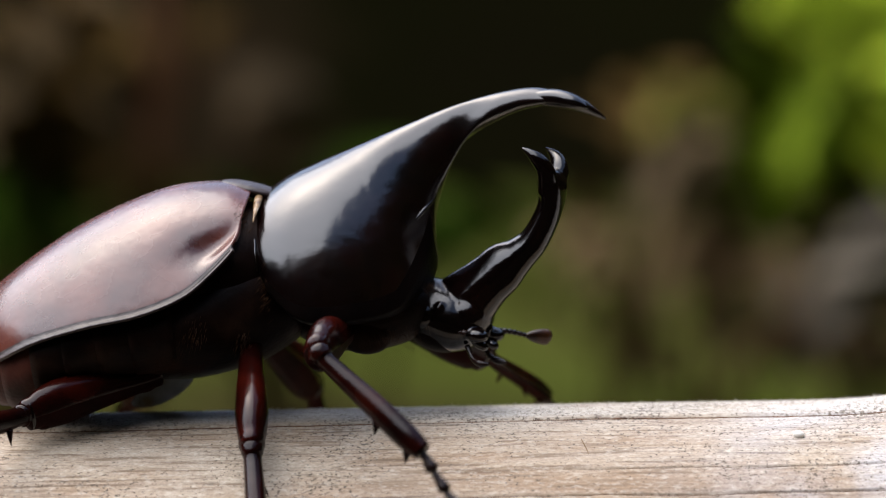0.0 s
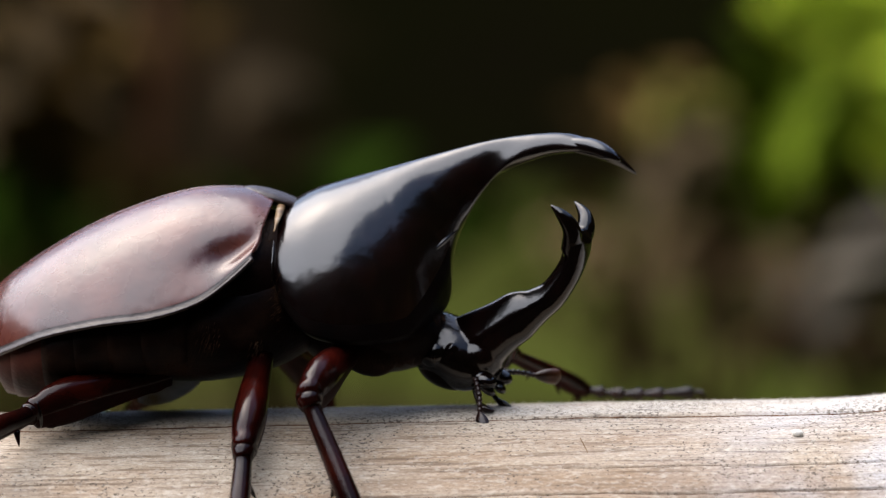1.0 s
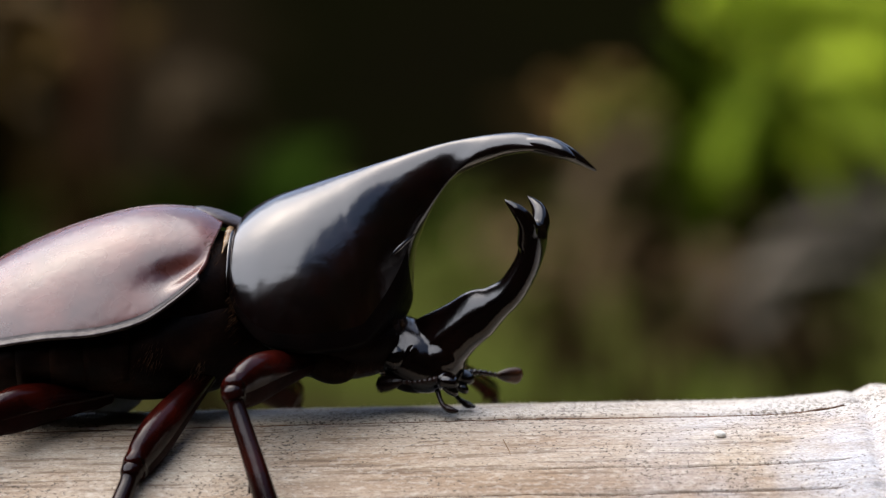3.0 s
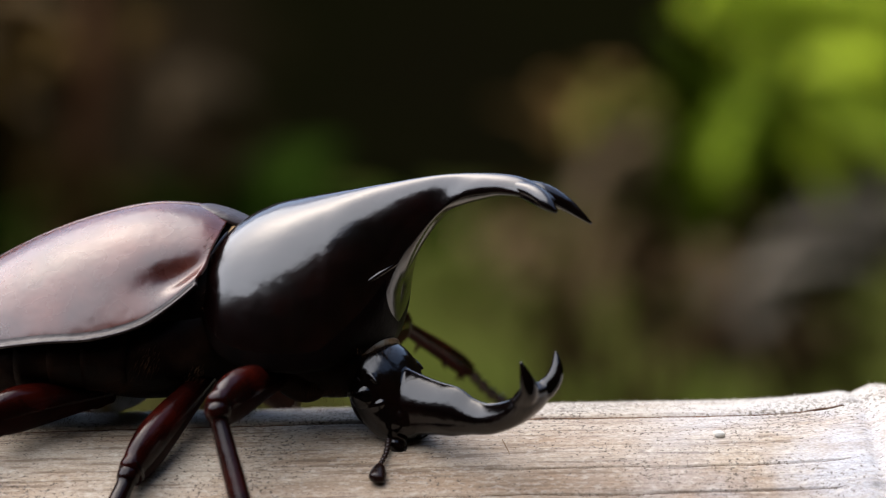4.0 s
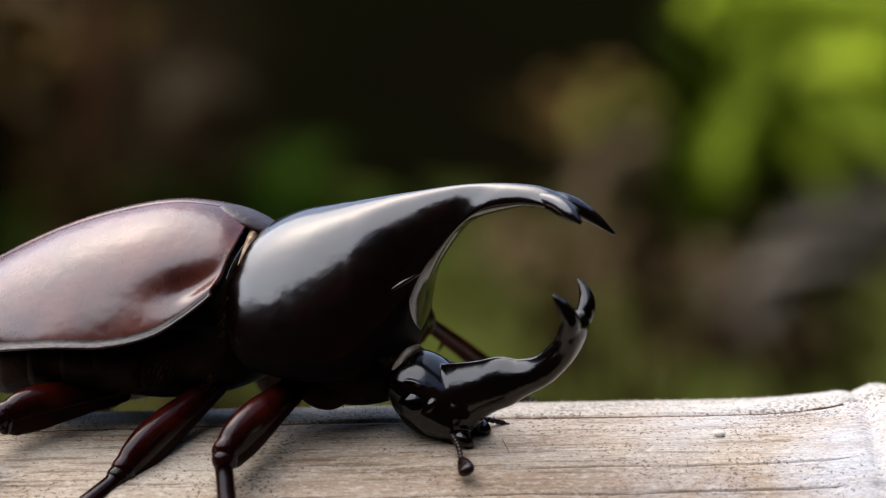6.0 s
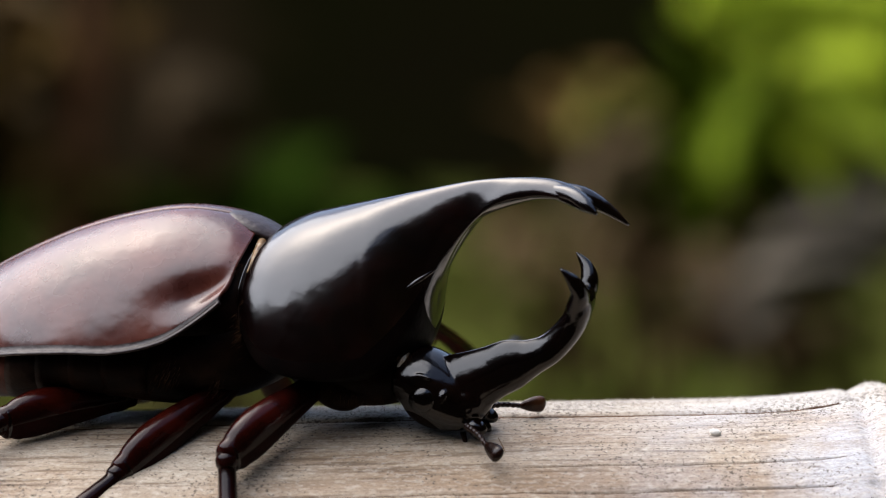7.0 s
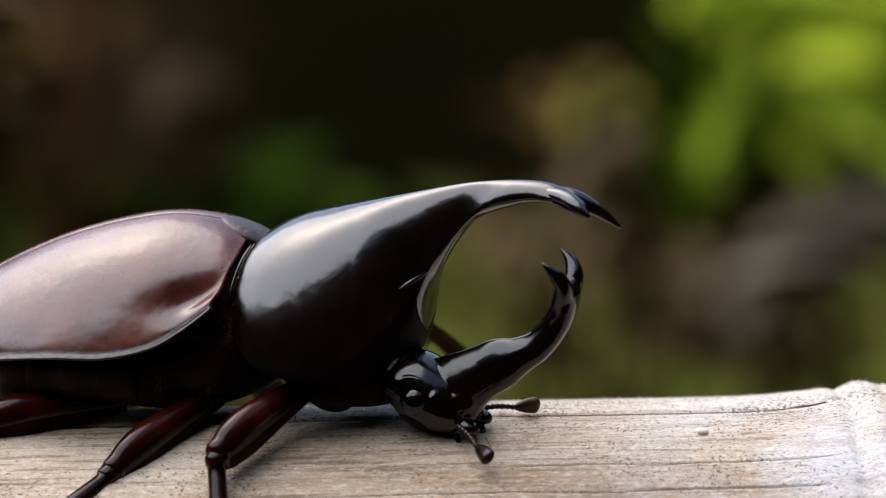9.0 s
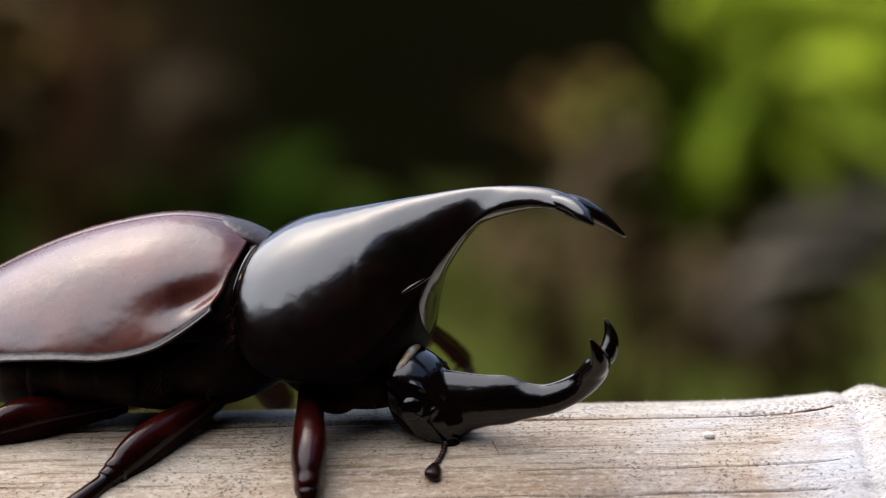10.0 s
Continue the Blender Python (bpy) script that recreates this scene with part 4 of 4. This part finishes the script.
HEAD = [
    (0, -0.50, 0.00, 6.73, -2.0, 3.7, 27.4),
    (0.5, -0.48, 0.00, 6.42, -0.6, 1.1, 27.6),
    (0.7, -0.17, 0.00, 5.36, -0.0, -2.0, 27.8),
    (1, 0.49, 0.00, 3.76, 0.8, -4.8, 27.9),
    (1.2, 1.54, 0.00, 3.89, 0.6, -3.4, 27.5),
    (1.5, 2.78, 0.00, 3.96, 0.4, -1.7, 27.0),
    (2, 3.26, 0.00, 3.97, -0.1, 4, 26),
    (2.7, 3.47, 0.00, 4.02, -0.1, 4.7, 26.0),
    (3.8, 2.66, -8.00, 2.11, 7.7, -37.7, 34.5),
    (4, 1.84, -8.00, 1.69, 8.6, -41.3, 35.4),
    (4.25, 0.98, -8.00, 1.41, 9.8, -45.1, 34.7),
    (4.5, 0.37, -8.00, 1.49, 11.0, -48, 32),
    (4.7, 0.79, -8.00, 1.25, 10.5, -43.6, 35.3),
    (5, 1.18, -8.00, 0.48, 9.8, -34.5, 38.2),
    (5.3, 2.50, -8.00, 0.73, 11.8, -27.1, 37.1),
    (5.5, 3.58, -8.00, 0.67, 13.1, -24.9, 35.7),
    (5.7, 4.59, -8.00, 1.11, 13.2, -21.5, 30.7),
    (6.8, 5.69, -8.00, 1.58, 13.4, -12.9, 17.6),
    (7, 5.67, -8.00, 1.68, 13.5, -12.1, 17.6),
    (7.2, 5.92, -8.00, 1.71, 13.0, -11.0, 17.7),
    (7.5, 5.80, -8.00, 1.81, 12.2, -9.4, 17.9),
    (8, 5.77, -8.00, 1.58, 10.9, -9.1, 18.1),
    (8.5, 5.97, -8.00, 1.59, 11.4, -9.1, 19.6),
    (9, 6.08, -8.00, 1.38, 12.0, -9.4, 21),
    (9.5, 5.67, -8.00, 1.39, 11.3, -11.3, 18.1),
    (9.65, 5.45, -8.00, 1.39, 13.9, -18.0, 15.4),
    (9.8, 5.57, -8.00, 1.45, 16.5, -30.2, 12.8),
    (10, 5.36, -8.00, 1.44, 20.0, -31.2, 9.2),
]
# seconds, knee x, z, foot x, z
FRONT_NEAR = [
    (0, -9.5, 4.9, -2.5, -1.2),
    (0.2, -10.0, 3.5, -3.9, -6.0),
    (0.35, -10.4, 2.5, -6.0, -5.7),
    (0.5, -10.2, 1.6, -7.1, -5.5),
    (1, -10.1, 1.3, -7.0, -5.8),
    (1.5, -9.5, 2.0, -6.8, -5.8),
    (2, -9.8, 1.7, -6.9, -5.8),
    (2.7, -9.9, 1.9, -7.3, -5.7),
    (3.8, -10.6, 1.7, -7.7, -5.9),
    (4.1, -11.2, 0.4, -9.4, -7.2),
    (4.4, -12.1, -2.4, -11.0, -7.6),
    (4.5, -12.2, -2.7, -11.1, -8.0),
    (5, -12.6, -2.7, -11.1, -8.5),
    (5.7, -10.9, -2.8, -10.0, -8.5),
    (6.8, -10.0, -3.2, -9.8, -8.5),
    (7.5, -10.0, -3.0, -9.6, -8.5),
    (8, -10.1, -3.0, -9.7, -8.5),
    (9.2, -9.8, -3.2, -9.4, -8.6),
    (9.5, -9.9, -3.1, -9.5, -8.5),
    (9.65, -8.6, -3.2, -7.6, -8.4),
    (9.8, -6.7, -4.2, -6.0, -10.5),
    (10, -3.4, -5.3, -2.8, -12.2),
]
MIDDLE_NEAR = [
    (0, -14.4, -2.3, -13.9, -6.6),
    (0.5, -14.5, -2.3, -13.9, -6.6),
    (1, -14.9, -2.6, -15.1, -6.7),
    (1.2, -15.3, -2.8, -15.9, -6.7),
    (1.5, -16.2, -3.2, -16.9, -6.7),
    (2, -17.1, -3.6, -18.2, -6.7),
    (2.7, -17.4, -3.9, -18.3, -6.5),
    (3.8, -17.5, -4.1, -18.5, -6.5),
    (4.5, -17.9, -4.4, -18.9, -6.5),
    (5, -18.4, -4.4, -20.0, -6.5),
    (5.7, -18.4, -4.6, -20.6, -6.5),
    (6.8, -18.2, -4.7, -20.5, -6.6),
    (7.5, -18.1, -4.5, -20.6, -6.6),
    (8, -18.1, -4.5, -20.6, -6.6),
    (9, -17.8, -4.7, -20.3, -6.7),
    (10, -18.2, -4.5, -20.7, -6.4),
]
MIDDLE_FAR = [
    (0, -10.8, -0.9, -10.2, -5.0),
    (0.5, -10.8, -0.9, -10.2, -5.0),
    (1, -9.6, -1.0, -9.4, -5.0),
    (1.5, -7.6, -1.2, -7.4, -5.0),
    (2, -6.2, -1.3, -6.0, -5.0),
    (2.7, -6.0, -1.4, -6.0, -5.0),
    (5, -6.2, -1.6, -6.2, -5.2),
    (10, -6.0, -1.8, -6.0, -5.4),
]
HIND_NEAR = [
    (0, -32.0, -0.5, -36.0, -1.1),
    (0.5, -31.9, -0.5, -36.0, -1.1),
    (1, -31.4, -0.5, -35.5, -1.8),
    (1.5, -30.1, -0.6, -34.6, -2.2),
    (2, -29.0, -0.6, -34.0, -2.4),
    (2.7, -29.0, -0.5, -33.9, -2.7),
    (3.8, -28.9, -0.5, -33.8, -2.7),
    (5, -29.0, -0.8, -33.9, -3.1),
    (5.7, -27.9, -0.6, -33.0, -3.6),
    (6.8, -27.3, -1.0, -32.7, -3.6),
    (7.5, -27.8, -1.5, -32.7, -4.0),
    (8, -27.8, -1.5, -32.7, -4.0),
    (10, -28.1, -1.7, -33.0, -4.1),
]
HIND_FAR = [
    (0, -26.0, -1.5, -28.0, -6.0),
    (1, -25.2, -1.5, -27.2, -6.0),
    (2, -23.0, -1.5, -25.0, -6.0),
    (5, -22.6, -1.8, -24.6, -6.2),
    (10, -21.8, -2.0, -23.8, -6.4),
]
FRONT_FAR = [
    (0, 3.5, 2.3, 8.7, -1.9),
    (0.5, 2.8, 1.9, 6.6, -1.9),
    (0.7, 3.5, 2.3, 8.2, -1.4),
    (0.85, 4.5, 3.0, 11.9, -0.3),
    (1, 5.5, 2.5, 12.0, -1.4),
    (1.2, 5.7, 1.8, 10.2, -1.4),
    (1.5, 6.8, 0.4, 10.2, -1.7),
    (2, 8.2, 0.9, 11.1, -1.7),
    (2.7, 8.4, 1.0, 11.5, -1.9),
    (3.8, 3.2, 4.2, 7.7, -0.4),
    (4.1, 2.9, 5.2, 9.5, 0.6),
    (4.3, 2.8, 5.8, 10.9, 1.4),
    (4.6, 2.7, 5.8, 11.4, 1.0),
    (5, 3.3, 4.6, 10.6, -0.7),
    (5.5, 4.5, 5.2, 11.1, -0.3),
    (5.7, 4.7, 5.2, 11.3, -0.4),
    (6.8, 5.2, 5.0, 9.4, 0.9),
    (7.5, 5.6, 5.1, 9.9, 0.7),
    (8, 5.6, 5.1, 9.8, 0.7),
    (9, 5.8, 4.9, 10.0, 0.6),
    (9.6, 5.5, 5.1, 9.6, 0.7),
    (10, 5.5, 5.1, 9.4, 0.9),
]
# seconds, angle above the level in degrees, and how far it is spread to the side
ANTENNA_NEAR = [(0.0, -195, -0.8), (0.6, -195, -0.8), (0.95, -82, 0.6), (1.1, -84, 0.6), (1.45, -195, -0.8), (2.7, -190, -0.8), (3.8, -110, 1.6), (4.5, -125, 1.4), (5.0, -115, 1.8), (5.7, -83, 1.9),
                (6.8, -40, 1.3), (8.0, -42, 1.3), (8.3, -70, 1.4), (8.5, -60, 1.3), (9.0, -44, 1.3), (9.5, -52, 1.4), (9.8, -85, 1.9), (10.0, -122, 1.9)]
ANTENNA_FAR = [(0.0, -10, 0.35), (0.5, -24, 0.35), (1.0, -8, 0.35), (1.5, -2, 0.35), (2.0, 4, 0.35), (2.7, 2, 0.35), (3.8, -40, 0.35), (5.0, -40, 0.35), (6.8, -1, 0.35), (8.0, 0, 0.35), (8.5, -4, 0.35), (9.0, 0, 0.35), (9.5, -10, 0.35), (10.0, -10, 0.35)]
# seconds, lift of the far front foot against its shin in degrees
FAR_FOOT_TURN = [(0, 0), (0.5, 0), (0.8, -46), (1.05, -46), (1.25, 0), (10, 0)]
FAR_FOOT = [(0.0, -25), (0.6, -20), (0.85, 4), (1.0, 17), (1.2, -10), (1.5, -38), (2.7, -40), (3.8, -6), (4.1, -8), (4.6, -8), (5.0, -14), (5.7, -10), (6.8, 22), (9.5, 18), (9.8, -20), (10.0, -20)]
TIMES = [i / 10 for i in range(101)]


def smooth_at(rows, t, k):
    """Monotone cubic through column k of rows."""
    ts = [r[0] for r in rows]
    vs = [r[k] for r in rows]
    if t <= ts[0]:
        return vs[0]
    if t >= ts[-1]:
        return vs[-1]
    i = max(j for j in range(len(ts) - 1) if ts[j] <= t)
    h = [ts[j + 1] - ts[j] for j in range(len(ts) - 1)]
    d = [(vs[j + 1] - vs[j]) / h[j] for j in range(len(h))]

    def slope(j):
        if j == 0 or j == len(ts) - 1:
            return 0.0
        a, b = d[j - 1], d[j]
        return 0.0 if a * b <= 0 else 2 * a * b / (a + b)

    u = (t - ts[i]) / h[i]
    m0, m1 = slope(i) * h[i], slope(i + 1) * h[i]
    return (2 * u ** 3 - 3 * u ** 2 + 1) * vs[i] + (u ** 3 - 2 * u ** 2 + u) * m0 + (3 * u ** 2 - 2 * u ** 3) * vs[i + 1] + (u ** 3 - u ** 2) * m1


def placed(rows, t):
    x, y, z, roll, tilt, turn = [smooth_at(rows, t, k) for k in (1, 2, 3, 4, 5, 6)]
    return pose(x * MM, y * MM, z * MM, roll, -tilt, -turn)


def motions():
    body = {t: placed(BODY, t) for t in TIMES}
    pro = {t: placed(PRONOTUM, t) for t in TIMES}
    hd = {t: placed(HEAD, t) for t in TIMES}
    walk(beetle, [(t, body[t]) for t in TIMES])
    walk(pronotum, [(t, body[t].inverted() @ pro[t]) for t in TIMES])
    walk(head, [(t, body[t].inverted() @ hd[t]) for t in TIMES])
    hips = {"front": (pro, (6.6, 4.0, -7.6)), "front_far": (pro, (8.6, 4.0, -6.4)), "middle": (body, (1.0, 5.0, -7.4)), "hind": (body, (-7.0, 5.0, -8.8))}
    reach = {"front": 10.6, "middle": 6.6}
    plans = {("front", -1): FRONT_NEAR, ("middle", -1): MIDDLE_NEAR, ("hind", -1): HIND_NEAR, ("front", 1): FRONT_FAR, ("middle", 1): MIDDLE_FAR, ("hind", 1): HIND_FAR}
    for (key, s), rows in plans.items():
        femur, tibia, foot, fl, tl = LEGS[key, s]
        frames, (hx, hy, hz) = hips["front_far" if (key, s) == ("front", 1) else key]
        fr, tr = [], []
        for t in TIMES:
            hip = frames[t] @ Vector((hx * MM, s * hy * MM, hz * MM))
            kx, kz, fx, fz = [smooth_at(rows, t, k) for k in (1, 2, 3, 4)]
            # the leg keeps its length: what the upright plane does not use goes sideways
            yk = hip.y / MM + s * math.sqrt(max(fl ** 2 - (kx - hip.x / MM) ** 2 - (kz - hip.z / MM) ** 2, 4))
            a = aimed(hip, Vector((kx, yk, kz)) * MM)
            knee = a @ Vector((fl * MM, 0, 0))
            if key != "hind" and (key, s) != ("front", 1):
                # the planted foot lies on the line of the shin
                d = Vector((fx - kx, fz - kz)).normalized() * reach[key]
                fx, fz = kx + d.x, kz + d.y
            yf = knee.y / MM + s * math.sqrt(max(tl ** 2 - (fx - knee.x / MM) ** 2 - (fz - knee.z / MM) ** 2, 4))
            b = aimed(knee, Vector((fx, yf, fz)) * MM)
            fr.append((t, body[t].inverted() @ a))
            tr.append((t, body[t].inverted() @ b))
        walk(femur, fr)
        walk(tibia, tr)
        if (key, s) == ("front", 1):
            walk(foot, [(t, pose((tl - 0.1) * MM, 0, 0, 0, -smooth_at(FAR_FOOT, t, 1), smooth_at(FAR_FOOT_TURN, t, 1))) for t in TIMES])
    for s in (-1, 1):
        rows = []
        for t in TIMES:
            base = hd[t] @ Vector((3.7 * MM, s * 2.2 * MM, -1.8 * MM))
            table = ANTENNA_NEAR if s < 0 else ANTENNA_FAR
            q, out = radians(smooth_at(table, t, 1)), smooth_at(table, t, 2)
            rows.append((t, body[t].inverted() @ aimed(base, base + Vector((math.cos(q), s * out, math.sin(q))) * 0.01, (-math.sin(q), -0.3, math.cos(q)))))
        walk(ANTENNAE[s], rows)


motions()
